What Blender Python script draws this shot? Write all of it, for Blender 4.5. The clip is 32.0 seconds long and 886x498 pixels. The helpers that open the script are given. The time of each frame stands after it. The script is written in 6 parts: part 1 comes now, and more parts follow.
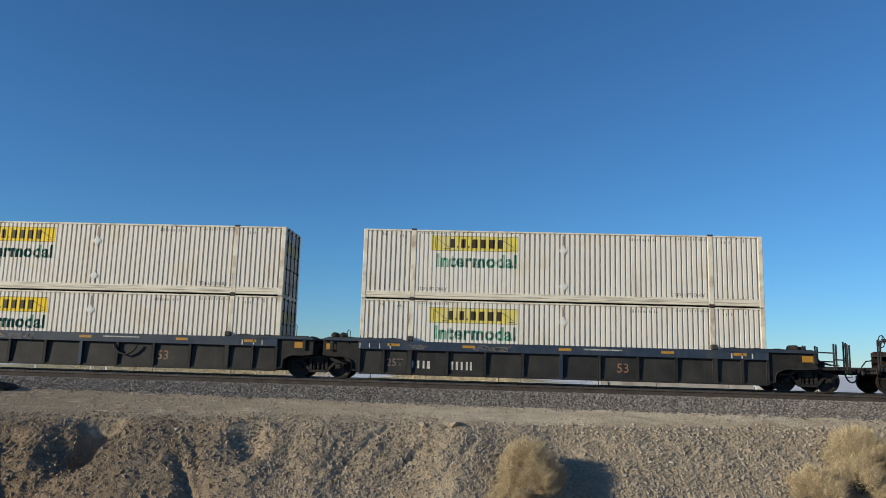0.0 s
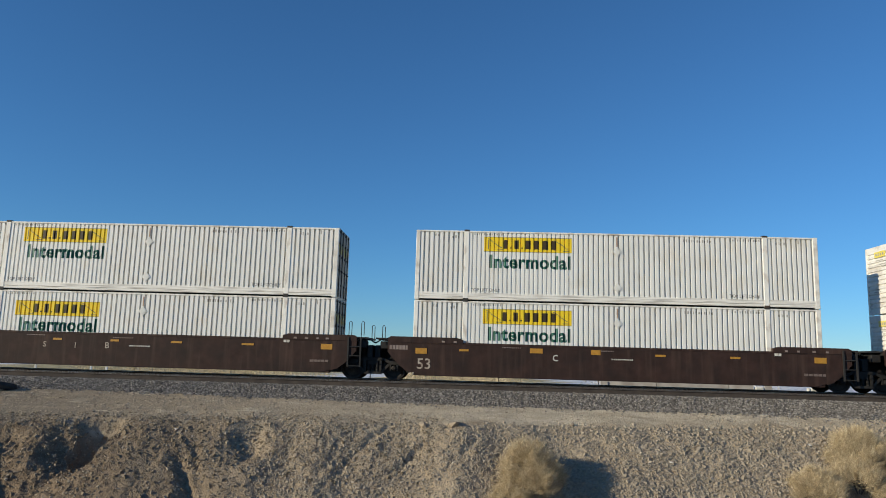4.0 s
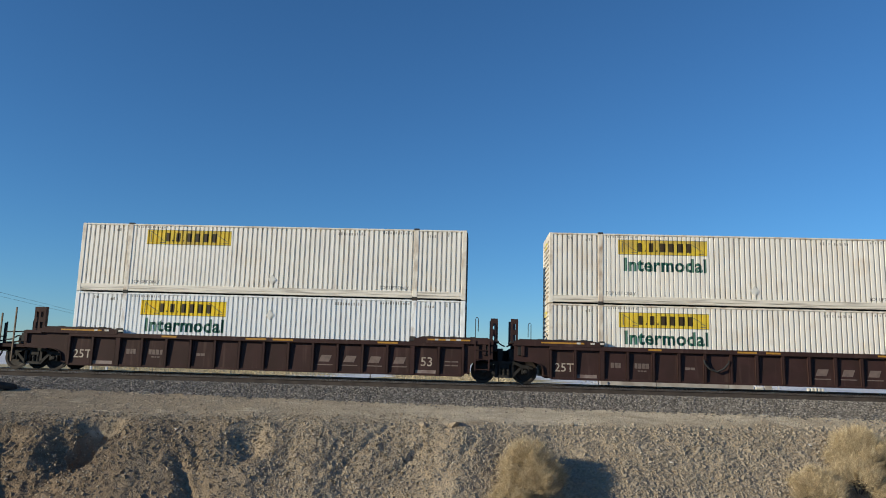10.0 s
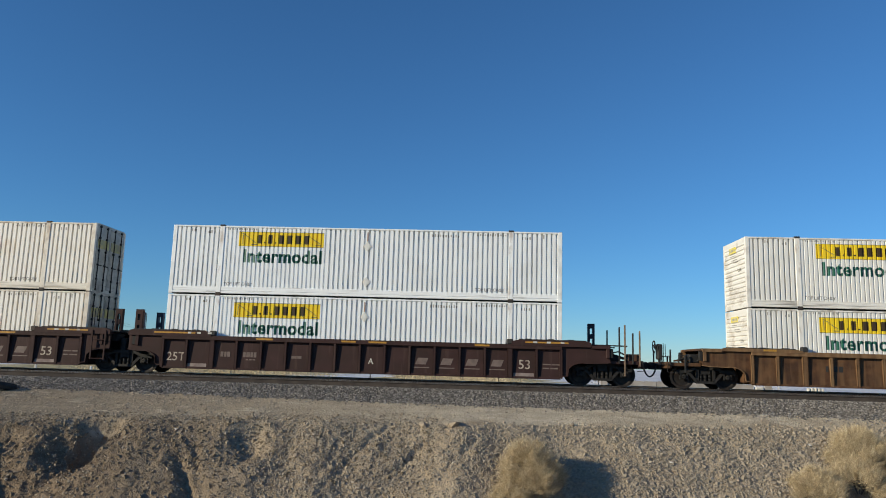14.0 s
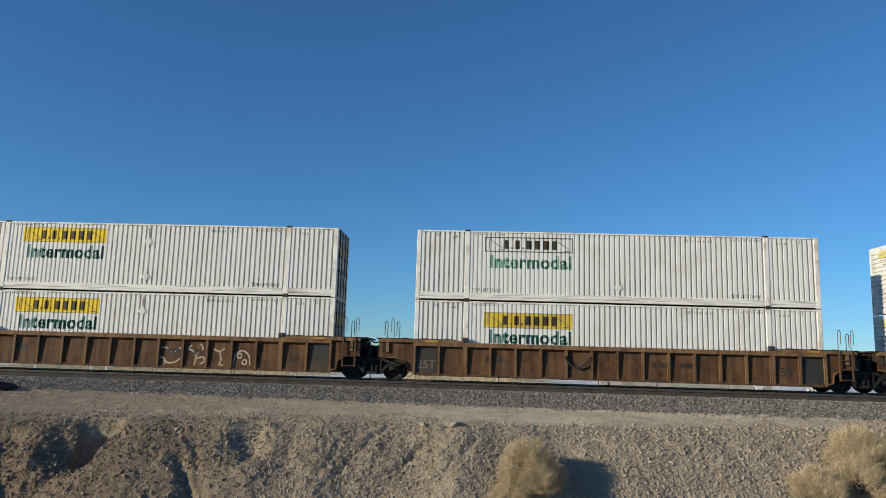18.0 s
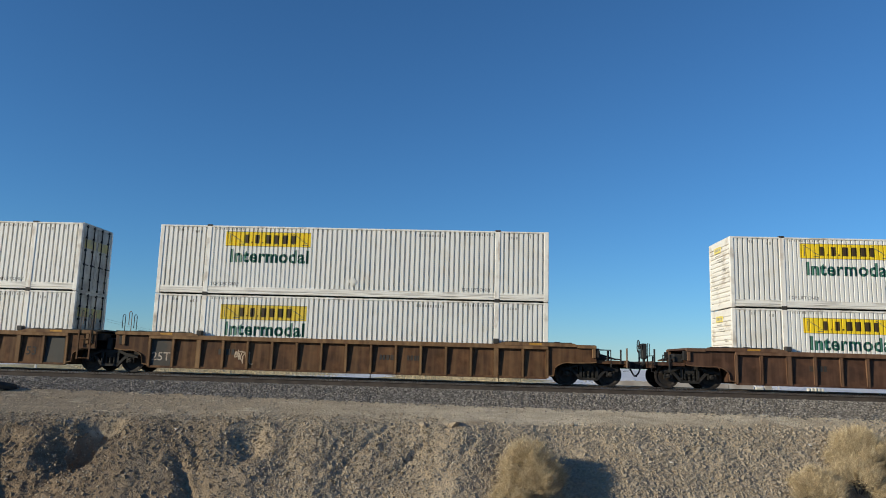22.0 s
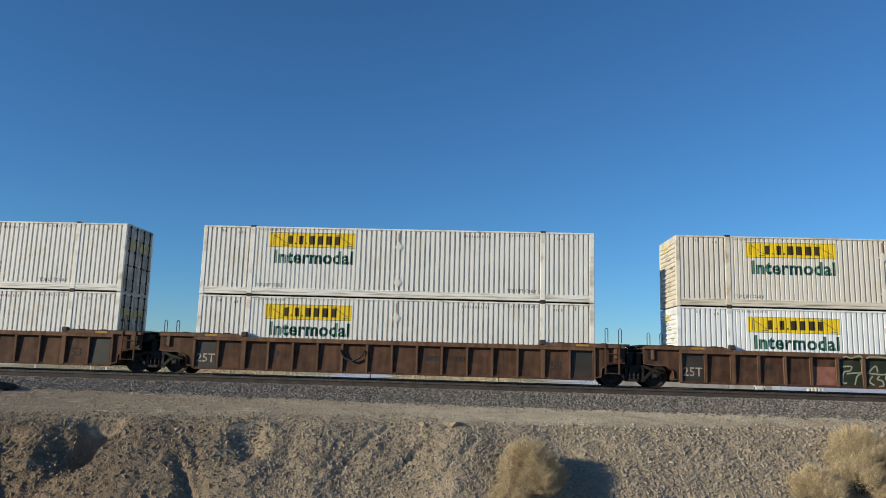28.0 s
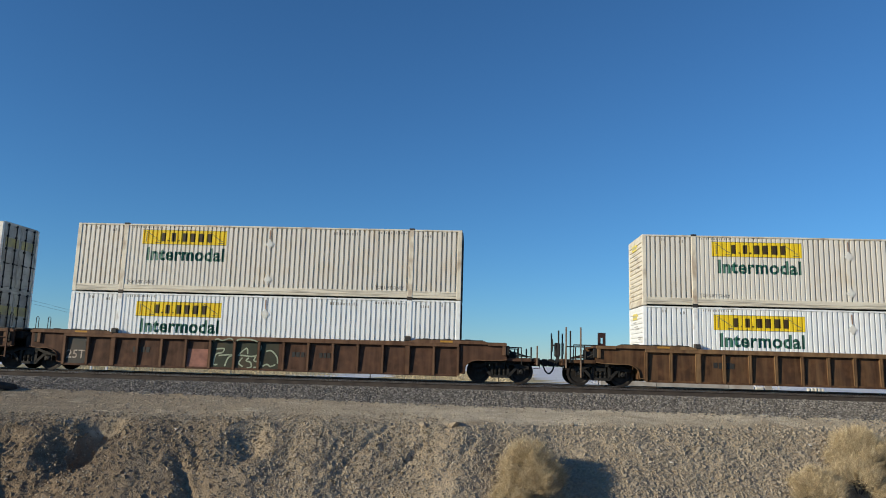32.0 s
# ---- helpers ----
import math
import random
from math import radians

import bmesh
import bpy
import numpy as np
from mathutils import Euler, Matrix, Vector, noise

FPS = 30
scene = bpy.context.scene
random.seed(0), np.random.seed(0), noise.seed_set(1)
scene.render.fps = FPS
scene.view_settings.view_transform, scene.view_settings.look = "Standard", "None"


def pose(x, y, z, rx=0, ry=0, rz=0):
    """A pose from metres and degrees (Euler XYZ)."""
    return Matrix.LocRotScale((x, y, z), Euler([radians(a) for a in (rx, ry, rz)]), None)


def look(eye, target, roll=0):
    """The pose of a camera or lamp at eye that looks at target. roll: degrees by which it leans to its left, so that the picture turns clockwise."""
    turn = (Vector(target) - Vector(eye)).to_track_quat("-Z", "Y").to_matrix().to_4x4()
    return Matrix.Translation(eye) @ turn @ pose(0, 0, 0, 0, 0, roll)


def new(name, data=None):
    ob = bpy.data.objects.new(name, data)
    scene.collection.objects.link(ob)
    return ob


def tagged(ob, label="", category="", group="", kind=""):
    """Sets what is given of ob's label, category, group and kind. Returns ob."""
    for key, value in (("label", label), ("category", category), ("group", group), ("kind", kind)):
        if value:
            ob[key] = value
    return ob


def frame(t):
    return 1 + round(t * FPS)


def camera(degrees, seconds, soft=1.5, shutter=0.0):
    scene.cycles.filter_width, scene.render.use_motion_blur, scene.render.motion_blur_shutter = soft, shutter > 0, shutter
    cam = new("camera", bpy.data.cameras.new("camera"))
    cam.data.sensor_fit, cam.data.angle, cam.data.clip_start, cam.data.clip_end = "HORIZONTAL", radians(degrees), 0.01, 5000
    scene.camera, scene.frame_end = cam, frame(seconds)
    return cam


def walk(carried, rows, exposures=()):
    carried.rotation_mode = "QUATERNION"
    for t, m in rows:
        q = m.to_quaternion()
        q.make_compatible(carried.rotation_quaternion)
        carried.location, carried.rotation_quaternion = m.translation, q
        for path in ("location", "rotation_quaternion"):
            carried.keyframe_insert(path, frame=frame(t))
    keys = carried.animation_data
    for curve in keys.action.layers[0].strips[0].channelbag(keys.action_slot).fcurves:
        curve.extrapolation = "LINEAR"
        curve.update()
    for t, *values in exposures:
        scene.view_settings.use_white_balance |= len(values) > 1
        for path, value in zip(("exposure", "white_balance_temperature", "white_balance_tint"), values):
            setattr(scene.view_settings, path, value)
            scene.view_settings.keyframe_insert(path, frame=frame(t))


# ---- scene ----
# ------------------------------------------------------------------ camera
cam = camera(62.47, 32.0, soft=0.95)
EYE = Vector((0.0, -30.85, 0.696))
YAW, PITCH, ROLL = radians(-2.621), radians(8.908), 1.668
AIM = EYE + Vector((math.sin(YAW) * math.cos(PITCH), math.cos(YAW) * math.cos(PITCH), math.sin(PITCH))) * 10
STAND = look(EYE, AIM, ROLL)
walk(cam, [(0.0, STAND), (32.0, STAND)], exposures=[(0.0, 0.0, 6000, 0), (32.0, 0.0, 6000, 0)])

# the train's way along the track (metres towards -x) after t seconds
WAY = (-332.6994, 78.8702, -77.9347, 229.7980, -309.8011, 209.3343, -58.5062)


def rolled(t):
    u = min(max((t - 3.0) / 1.8, 0.0), 1.0)
    v = min(max((t - 6.0) / 8.0, 0.0), 1.0)
    return sum(c * (t / 32.0) ** (j + 1) for j, c in enumerate(WAY)) + 0.43 * (1.0 - u * u * (3.0 - 2.0 * u)) - 0.05 * v * v * (3.0 - 2.0 * v)


# ------------------------------------------------------------------ light
SUN_TO = Vector((1.0, 0.53, -0.355)).normalized()      # the way the sunlight goes
SUN_FROM = -SUN_TO
world = bpy.data.worlds.new("desert_sky")
world.use_nodes = True
scene.world = world
wn = world.node_tree.nodes
wn.clear()
sky = wn.new("ShaderNodeTexSky")
sky.sky_type = "NISHITA"
sky.sun_disc = False
sky.sun_elevation = math.asin(SUN_FROM.z)
sky.sun_rotation = math.atan2(SUN_FROM.x, SUN_FROM.y)
sky.altitude = 2500
sky.air_density = 1.3
sky.dust_density = 0.15
sky.ozone_density = 7.2
bg = wn.new("ShaderNodeBackground")
bg.inputs["Strength"].default_value = 0.116
wo = wn.new("ShaderNodeOutputWorld")
world.node_tree.links.new(sky.outputs[0], bg.inputs[0])
world.node_tree.links.new(bg.outputs[0], wo.inputs[0])
sun_data = bpy.data.lights.new("sun", "SUN")
sun_data.energy = 5.0
sun_data.angle = radians(0.5)
sun_data.color = (1.0, 0.815, 0.60)
sun = new("sun", sun_data)
sun.matrix_world = look((-60, -27, 30), Vector((-60, -27, 30)) + SUN_TO)


# ------------------------------------------------------------------ materials
def material(name, base, rough=0.6, metal=0.0, var=0.12, scale=4.0, stretch=(1, 1, 1), dirt=None, dirt_amount=0.3,
             dirt_scale=1.2, bump=0.0, bump_scale=40.0, spec=0.4, streak=None, streak_amount=0.0):
    """Paint, metal or earth: base colour with grain, stains of a second colour, streaks that run down, and relief."""
    m = bpy.data.materials.new(name)
    m.use_nodes = True
    nt = m.node_tree
    n, link = nt.nodes, nt.links.new
    b = n["Principled BSDF"]
    b.inputs["Roughness"].default_value = rough
    b.inputs["Metallic"].default_value = metal
    b.inputs["Specular IOR Level"].default_value = spec
    tc = n.new("ShaderNodeTexCoord")
    info = n.new("ShaderNodeObjectInfo")
    shift = n.new("ShaderNodeMath")
    shift.operation = "MULTIPLY"
    shift.inputs[1].default_value = 37.0
    link(info.outputs["Random"], shift.inputs[0])
    mp = n.new("ShaderNodeMapping")
    mp.inputs["Scale"].default_value = stretch
    link(tc.outputs["Object"], mp.inputs["Vector"])

    def noise_at(s, detail=4.0, src=mp):
        t = n.new("ShaderNodeTexNoise")
        t.noise_dimensions = "4D"
        t.inputs["Scale"].default_value = s
        t.inputs["Detail"].default_value = detail
        link(src.outputs[0], t.inputs["Vector"])
        link(shift.outputs[0], t.inputs["W"])
        return t

    def ramp(src, a, c):
        r = n.new("ShaderNodeMapRange")
        r.inputs["From Min"].default_value, r.inputs["From Max"].default_value = a, c
        link(src, r.inputs["Value"])
        return r.outputs[0]

    def blend(fac, a, c):
        x = n.new("ShaderNodeMix")
        x.data_type = "RGBA"
        link(fac, x.inputs["Factor"])
        for sock, v in ((x.inputs["A"], a), (x.inputs["B"], c)):
            if isinstance(v, tuple):
                sock.default_value = (*v, 1)
            else:
                link(v, sock)
        return x.outputs["Result"]

    lo = tuple(c * (1 - var) for c in base)
    hi = tuple(min(1.0, c * (1 + var)) for c in base)
    colour = blend(ramp(noise_at(scale).outputs["Fac"], 0.3, 0.7), lo, hi)
    if dirt:
        amount = ramp(noise_at(dirt_scale, 6.0).outputs["Fac"], 0.72 - dirt_amount, 0.9 - dirt_amount * 0.5)
        colour = blend(amount, colour, dirt)
    if streak:
        sm = n.new("ShaderNodeMapping")
        sm.inputs["Scale"].default_value = (5.0, 5.0, 0.35)
        link(tc.outputs["Object"], sm.inputs["Vector"])
        amount = ramp(noise_at(1.0, 5.0, sm).outputs["Fac"], 0.78 - streak_amount, 1.0 - streak_amount * 0.3)
        colour = blend(amount, colour, streak)
    link(colour, b.inputs["Base Color"])
    if bump:
        bp = n.new("ShaderNodeBump")
        bp.inputs["Strength"].default_value = 0.6
        bp.inputs["Distance"].default_value = bump
        link(noise_at(bump_scale, 5.0).outputs["Fac"], bp.inputs["Height"])
        link(bp.outputs[0], b.inputs["Normal"])
    return m


M = {
    "white": material("container_white", (0.795, 0.78, 0.74), 0.45, var=0.03, scale=1.5, dirt=(0.70, 0.65, 0.56), dirt_amount=0.18, streak=(0.56, 0.50, 0.41), streak_amount=0.14, bump=0.002, bump_scale=6),
    "bright": material("container_bright_white", (0.87, 0.88, 0.88), 0.4, var=0.03, scale=1.5, dirt=(0.78, 0.78, 0.77), dirt_amount=0.18, bump=0.002, bump_scale=6),
    "cream": material("container_cream", (0.755, 0.715, 0.645), 0.5, var=0.04, scale=1.2, dirt=(0.66, 0.58, 0.45), dirt_amount=0.2, streak=(0.38, 0.26, 0.16), streak_amount=0.17, bump=0.002, bump_scale=6),
    "streaked": material("container_streaked_white", (0.88, 0.85, 0.79), 0.55, var=0.04, scale=1.1, dirt=(0.80, 0.73, 0.63), dirt_amount=0.2, streak=(0.40, 0.25, 0.15), streak_amount=0.17, bump=0.002, bump_scale=6),
    "beige": material("container_rusty_beige", (0.86, 0.82, 0.75), 0.55, var=0.04, scale=1.1, dirt=(0.76, 0.68, 0.57), dirt_amount=0.2, streak=(0.40, 0.24, 0.14), streak_amount=0.15, bump=0.002, bump_scale=6),
    # door grey: grime, plus the shade of the door end put into the base
    "door_shade": material("container_door_shaded_grey", (0.44, 0.43, 0.385), 0.55, var=0.2, scale=1.6, dirt=(0.15, 0.135, 0.115), dirt_amount=0.33, dirt_scale=1.3, streak=(0.12, 0.11, 0.09), streak_amount=0.2),
    "casting": material("casting_iron", (0.035, 0.033, 0.031), 0.7, var=0.2, scale=9, dirt=(0.09, 0.05, 0.03), dirt_amount=0.2),
    "yellow": material("logo_yellow", (0.84, 0.61, 0.02), 0.45, var=0.06, scale=2),
    "ochre": material("logo_ochre", (0.72, 0.53, 0.045), 0.5, var=0.12, scale=3, dirt=(0.40, 0.28, 0.10), dirt_amount=0.25),
    "door_yellow": material("door_faded_yellow", (0.50, 0.43, 0.13), 0.6, var=0.2, scale=3, dirt=(0.24, 0.225, 0.18), dirt_amount=0.40, dirt_scale=3.2),
    "pale_yellow": material("logo_pale_yellow", (0.72, 0.60, 0.10), 0.5, var=0.1, scale=3, dirt=(0.66, 0.58, 0.36), dirt_amount=0.25),
    "black": material("logo_black", (0.055, 0.036, 0.014), 0.5, var=0.1, scale=4),
    "green": material("letter_green", (0.008, 0.085, 0.055), 0.45, var=0.08, scale=4),
    "pale_green": material("letter_faded_green", (0.05, 0.20, 0.12), 0.5, var=0.25, scale=5, dirt=(0.40, 0.46, 0.38), dirt_amount=0.25, dirt_scale=3),
    "stencil_dark": material("stencil_dark", (0.16, 0.15, 0.13), 0.6, var=0.2, scale=8),
    "stencil_mid": material("stencil_worn_grey", (0.36, 0.34, 0.30), 0.6, var=0.25, scale=8),
    "stencil_white": material("stencil_white", (0.62, 0.60, 0.55), 0.6, var=0.15, scale=6, dirt=(0.35, 0.28, 0.22), dirt_amount=0.3, dirt_scale=5),
    "stencil_worn": material("stencil_worn_cream", (0.42, 0.36, 0.30), 0.7, var=0.2, scale=6, dirt=(0.20, 0.14, 0.11), dirt_amount=0.3, dirt_scale=5),
    "stencil_pale": material("stencil_pale", (0.25, 0.20, 0.18), 0.7, var=0.2, scale=6, dirt=(0.14, 0.09, 0.08), dirt_amount=0.3, dirt_scale=4),
    "wall_concrete": material("weathered_concrete", (0.44, 0.41, 0.39), 0.9, var=0.22, scale=1.6, dirt=(0.27, 0.235, 0.21), dirt_amount=0.3, bump=0.01, bump_scale=6),
    "stencil_orange": material("stencil_faded_orange", (0.27, 0.145, 0.085), 0.7, var=0.2, scale=6, dirt=(0.10, 0.07, 0.05), dirt_amount=0.28, dirt_scale=5),
    "stencil_faint": material("stencil_faint", (0.155, 0.115, 0.10), 0.7, var=0.2, scale=6),
    "reflector": material("reflector_yellow", (0.42, 0.215, 0.03), 0.5, var=0.2, scale=9),
    "placard": material("placard_steel", (0.72, 0.70, 0.65), 0.4, var=0.06, scale=5),
    "tie_strap": material("strap_rust", (0.34, 0.22, 0.15), 0.7, var=0.2, scale=6),
    "dark_blue": material("car_dark_blue", (0.026, 0.040, 0.070), 0.5, var=0.18, scale=2.5, dirt=(0.055, 0.06, 0.07), dirt_amount=0.28, streak=(0.08, 0.08, 0.08), streak_amount=0.2, bump=0.002, bump_scale=10),
    "post_blue": material("post_dark_blue", (0.012, 0.016, 0.036), 0.5, var=0.25, scale=5, dirt=(0.035, 0.025, 0.03), dirt_amount=0.25),
    "near_black": material("car_grimy_black", (0.024, 0.0235, 0.0235), 0.65, spec=0.25, var=0.25, scale=2.2, dirt=(0.048, 0.044, 0.041), dirt_amount=0.28, streak=(0.055, 0.049, 0.044), streak_amount=0.22, bump=0.003, bump_scale=12),
    "brown": material("car_brown", (0.041, 0.0225, 0.0185), 0.72, spec=0.2, var=0.26, scale=3.2, dirt=(0.024, 0.0165, 0.015), dirt_amount=0.36, dirt_scale=1.8, streak=(0.085, 0.053, 0.041), streak_amount=0.27, bump=0.003, bump_scale=9),
    "maroon": material("car_maroon", (0.046, 0.0235, 0.022), 0.7, spec=0.2, var=0.16, scale=2.0, dirt=(0.034, 0.02, 0.017), dirt_amount=0.32, streak=(0.11, 0.07, 0.058), streak_amount=0.22, bump=0.003, bump_scale=9),
    "rust": material("car_rust_orange", (0.092, 0.046, 0.023), 0.75, spec=0.2, var=0.5, scale=3.0, dirt=(0.052, 0.029, 0.020), dirt_amount=0.34, dirt_scale=2.4, streak=(0.19, 0.11, 0.055), streak_amount=0.36, bump=0.004, bump_scale=14),
    "red_rust": material("car_rust_red", (0.078, 0.040, 0.025), 0.75, spec=0.2, var=0.48, scale=3.0, dirt=(0.050, 0.028, 0.020), dirt_amount=0.34, dirt_scale=2.4, streak=(0.145, 0.08, 0.052), streak_amount=0.36, bump=0.004, bump_scale=14),
    # rib and chord coats: worn rust with the sun's highlight in the paler base
    "rust_rib": material("worn_sunlit_rib_orange", (0.165, 0.093, 0.046), 0.75, spec=0.2, var=0.3, scale=2.6, dirt=(0.085, 0.048, 0.030), dirt_amount=0.32, dirt_scale=1.9, streak=(0.30, 0.19, 0.095), streak_amount=0.40, bump=0.004, bump_scale=14),
    "red_rust_rib": material("worn_sunlit_rib_red", (0.125, 0.068, 0.040), 0.75, spec=0.2, var=0.3, scale=2.6, dirt=(0.080, 0.044, 0.030), dirt_amount=0.32, dirt_scale=1.9, streak=(0.23, 0.138, 0.086), streak_amount=0.40, bump=0.004, bump_scale=14),
    "patch_grey": material("car_patch_grey", (0.032, 0.030, 0.027), 0.6, var=0.15, scale=3, dirt=(0.08, 0.05, 0.03), dirt_amount=0.25),
    "iron": material("truck_cast_iron", (0.015, 0.0138, 0.0132), 0.75, var=0.3, scale=7, dirt=(0.038, 0.031, 0.026), dirt_amount=0.24, dirt_scale=3, bump=0.004, bump_scale=18),
    "wheel": material("wheel_steel", (0.024, 0.020, 0.018), 0.6, metal=0.3, var=0.3, scale=8, dirt=(0.06, 0.042, 0.03), dirt_amount=0.25, dirt_scale=4),
    "iron_tan": material("weathered_tan_iron", (0.20, 0.14, 0.095), 0.7, var=0.25, scale=6, dirt=(0.09, 0.06, 0.04), dirt_amount=0.28, dirt_scale=4),
    "rail_top": material("rail_polished_top", (0.50, 0.48, 0.46), 0.28, metal=1.0, var=0.1, scale=3),
    "rail": material("rail_rusty_web", (0.062, 0.051, 0.045), 0.85, spec=0.15, var=0.2, scale=4, dirt=(0.085, 0.069, 0.057), dirt_amount=0.25, dirt_scale=2),
    "timber": material("tie_timber", (0.075, 0.06, 0.05), 0.9, var=0.3, scale=6, stretch=(6, 1, 1), bump=0.01, bump_scale=8),
    "rubber": material("old_rubber", (0.03, 0.03, 0.03), 0.85, var=0.3, scale=8),
    "concrete": material("pale_concrete", (0.62, 0.61, 0.60), 0.8, var=0.12, scale=5),
    "post": material("weathered_post", (0.13, 0.11, 0.09), 0.85, var=0.2, scale=9),
    "wire": material("wire_dark", (0.05, 0.05, 0.05), 0.6),
    "spray_pale": material("spray_pale", (0.19, 0.175, 0.165), 0.6, var=0.2, scale=4),
    "spray_tan": material("spray_tan", (0.46, 0.36, 0.26), 0.6, var=0.2, scale=4),
    "spray_pale_green": material("spray_pale_green", (0.30, 0.33, 0.24), 0.6, var=0.25, scale=4),
    "spray_green": material("spray_dark_green", (0.022, 0.028, 0.015), 0.6, var=0.3, scale=4, dirt=(0.06, 0.04, 0.02), dirt_amount=0.28),
    "spray_pink": material("spray_pink", (0.25, 0.11, 0.08), 0.6, var=0.3, scale=4, dirt=(0.12, 0.055, 0.03), dirt_amount=0.3),
}


for tone, base, worn in (("white", (0.82, 0.79, 0.73), (0.36, 0.29, 0.22)), ("bright", (0.86, 0.87, 0.87), (0.58, 0.57, 0.55)), ("cream", (0.74, 0.68, 0.56), (0.32, 0.23, 0.15)), ("beige", (0.78, 0.72, 0.62), (0.36, 0.24, 0.15)), ("streaked", (0.80, 0.75, 0.66), (0.36, 0.24, 0.15))):
    M[tone + "_front"] = material("container_front_" + tone, tuple(c * 0.90 for c in base), 0.6, var=0.05, scale=2.0, dirt=worn, dirt_amount=0.20 if tone in ("white", "bright") else 0.21, dirt_scale=1.7, streak=worn, streak_amount=0.10)
    M[tone + "_rail"] = material("container_rail_" + tone, base, 0.55, var=0.06, scale=2.5, stretch=(0.30, 1, 5), dirt=(0.20, 0.17, 0.14), dirt_amount=0.25 if tone != "bright" else 0.16, dirt_scale=3.0)
    M[tone + "_post"] = material("container_post_" + tone, base, 0.55, var=0.08, scale=2.5, stretch=(2, 2, 1), dirt=(0.30, 0.19, 0.115), dirt_amount=0.30 if tone in ("cream", "beige", "streaked") else 0.2, dirt_scale=2.0, streak=(0.33, 0.23, 0.15), streak_amount=0.2)
    M[tone + "_frame"] = material("container_frame_" + tone, base, 0.5, var=0.08, scale=2.5, dirt=worn, dirt_amount=0.24, dirt_scale=2.2, streak=worn, streak_amount=0.2)


# ------------------------------------------------------------------ mesh helpers
def box(bm, x0, x1, y0, y1, z0, z1, bev=0.0):
    """A box; bev cuts its upright-plane edges with small chamfers all round."""
    if bev <= 0:
        v = [bm.verts.new(p) for p in ((x0, y0, z0), (x1, y0, z0), (x1, y1, z0), (x0, y1, z0), (x0, y0, z1), (x1, y0, z1), (x1, y1, z1), (x0, y1, z1))]
        for f in ((3, 2, 1, 0), (4, 5, 6, 7), (0, 1, 5, 4), (1, 2, 6, 5), (2, 3, 7, 6), (3, 0, 4, 7)):
            bm.faces.new([v[i] for i in f])
        return
    part_bm = bmesh.new()
    box(part_bm, x0, x1, y0, y1, z0, z1)
    bmesh.ops.bevel(part_bm, geom=part_bm.edges[:], offset=bev, segments=1, affect="EDGES")
    join(bm, part_bm)


def join(bm, other, m=None):
    """Adds a bmesh to another and frees it."""
    made = {}
    for v in other.verts:
        made[v] = bm.verts.new(m @ v.co if m else v.co)
    for f in other.faces:
        bm.faces.new([made[v] for v in f.verts])
    other.free()


def prism(bm, outline, y0, y1):
    """An outline in x and z, drawn through from y0 to y1."""
    a = [bm.verts.new((x, y0, z)) for x, z in outline]
    b = [bm.verts.new((x, y1, z)) for x, z in outline]
    k = len(outline)
    bm.faces.new(a)
    bm.faces.new(b[::-1])
    for i in range(k):
        bm.faces.new((a[i], b[i], b[(i + 1) % k], a[(i + 1) % k]))


def tube(bm, points, r, sides=6):
    """A round bar along points."""
    points = [Vector(p) for p in points]
    rings = []
    for i, p in enumerate(points):
        d = (points[min(i + 1, len(points) - 1)] - points[max(i - 1, 0)]).normalized()
        u = d.orthogonal().normalized() if abs(d.z) > 0.9 else d.cross(Vector((0, 0, 1))).normalized()
        w = d.cross(u)
        rings.append([bm.verts.new(p + (u * math.cos(2 * math.pi * k / sides) + w * math.sin(2 * math.pi * k / sides)) * r) for k in range(sides)])
    for a, b in zip(rings, rings[1:]):
        for k in range(sides):
            bm.faces.new((a[k], a[(k + 1) % sides], b[(k + 1) % sides], b[k]))
    bm.faces.new(rings[0][::-1])
    bm.faces.new(rings[-1])


def lathe(bm, profile, centre=(0, 0, 0), sides=28):
    """A shape turned about the y axis: profile of (radius, y)."""
    cx, cy, cz = centre
    rings = []
    for r, y in profile:
        rings.append([bm.verts.new((cx + r * math.cos(2 * math.pi * k / sides), cy + y, cz + r * math.sin(2 * math.pi * k / sides))) for k in range(sides)])
    for a, b in zip(rings, rings[1:]):
        for k in range(sides):
            bm.faces.new((a[k], b[k], b[(k + 1) % sides], a[(k + 1) % sides]))
    bm.faces.new(rings[0])
    bm.faces.new(rings[-1][::-1])


KEPT = {}


def part(name, bm, mat, parent, label="", key=None, m=None, smooth=False):
    """Links a bmesh as one mesh object under a thing or a part; with a key the mesh is kept and shared by alike parts."""
    if key is not None and key in KEPT:
        me = KEPT[key]
        if bm is not None:
            bm.free()
    else:
        bmesh.ops.recalc_face_normals(bm, faces=bm.faces)
        me = bpy.data.meshes.new(name)
        bm.to_mesh(me)
        bm.free()
        me.materials.append(M[mat] if isinstance(mat, str) else mat)
        if smooth:
            for f in me.polygons:
                f.use_smooth = True
        if key is not None:
            KEPT[key] = me
    ob = new(name, me)
    ob.parent = parent
    if m is not None:
        ob.matrix_basis = m
    if label:
        ob["label"] = label
    return ob


def block(name, mat, parent, ext, bev=0.0, label="", key=None, at=None):
    """One box as a part."""
    if key is not None and key in KEPT:
        return part(name, None, mat, parent, label, key, at)
    bm = bmesh.new()
    box(bm, *ext, bev)
    return part(name, bm, mat, parent, label, key, at)


def empty(name, m):
    ob = new(name)
    ob.matrix_basis = m
    ob.empty_display_size = 0.3
    return ob


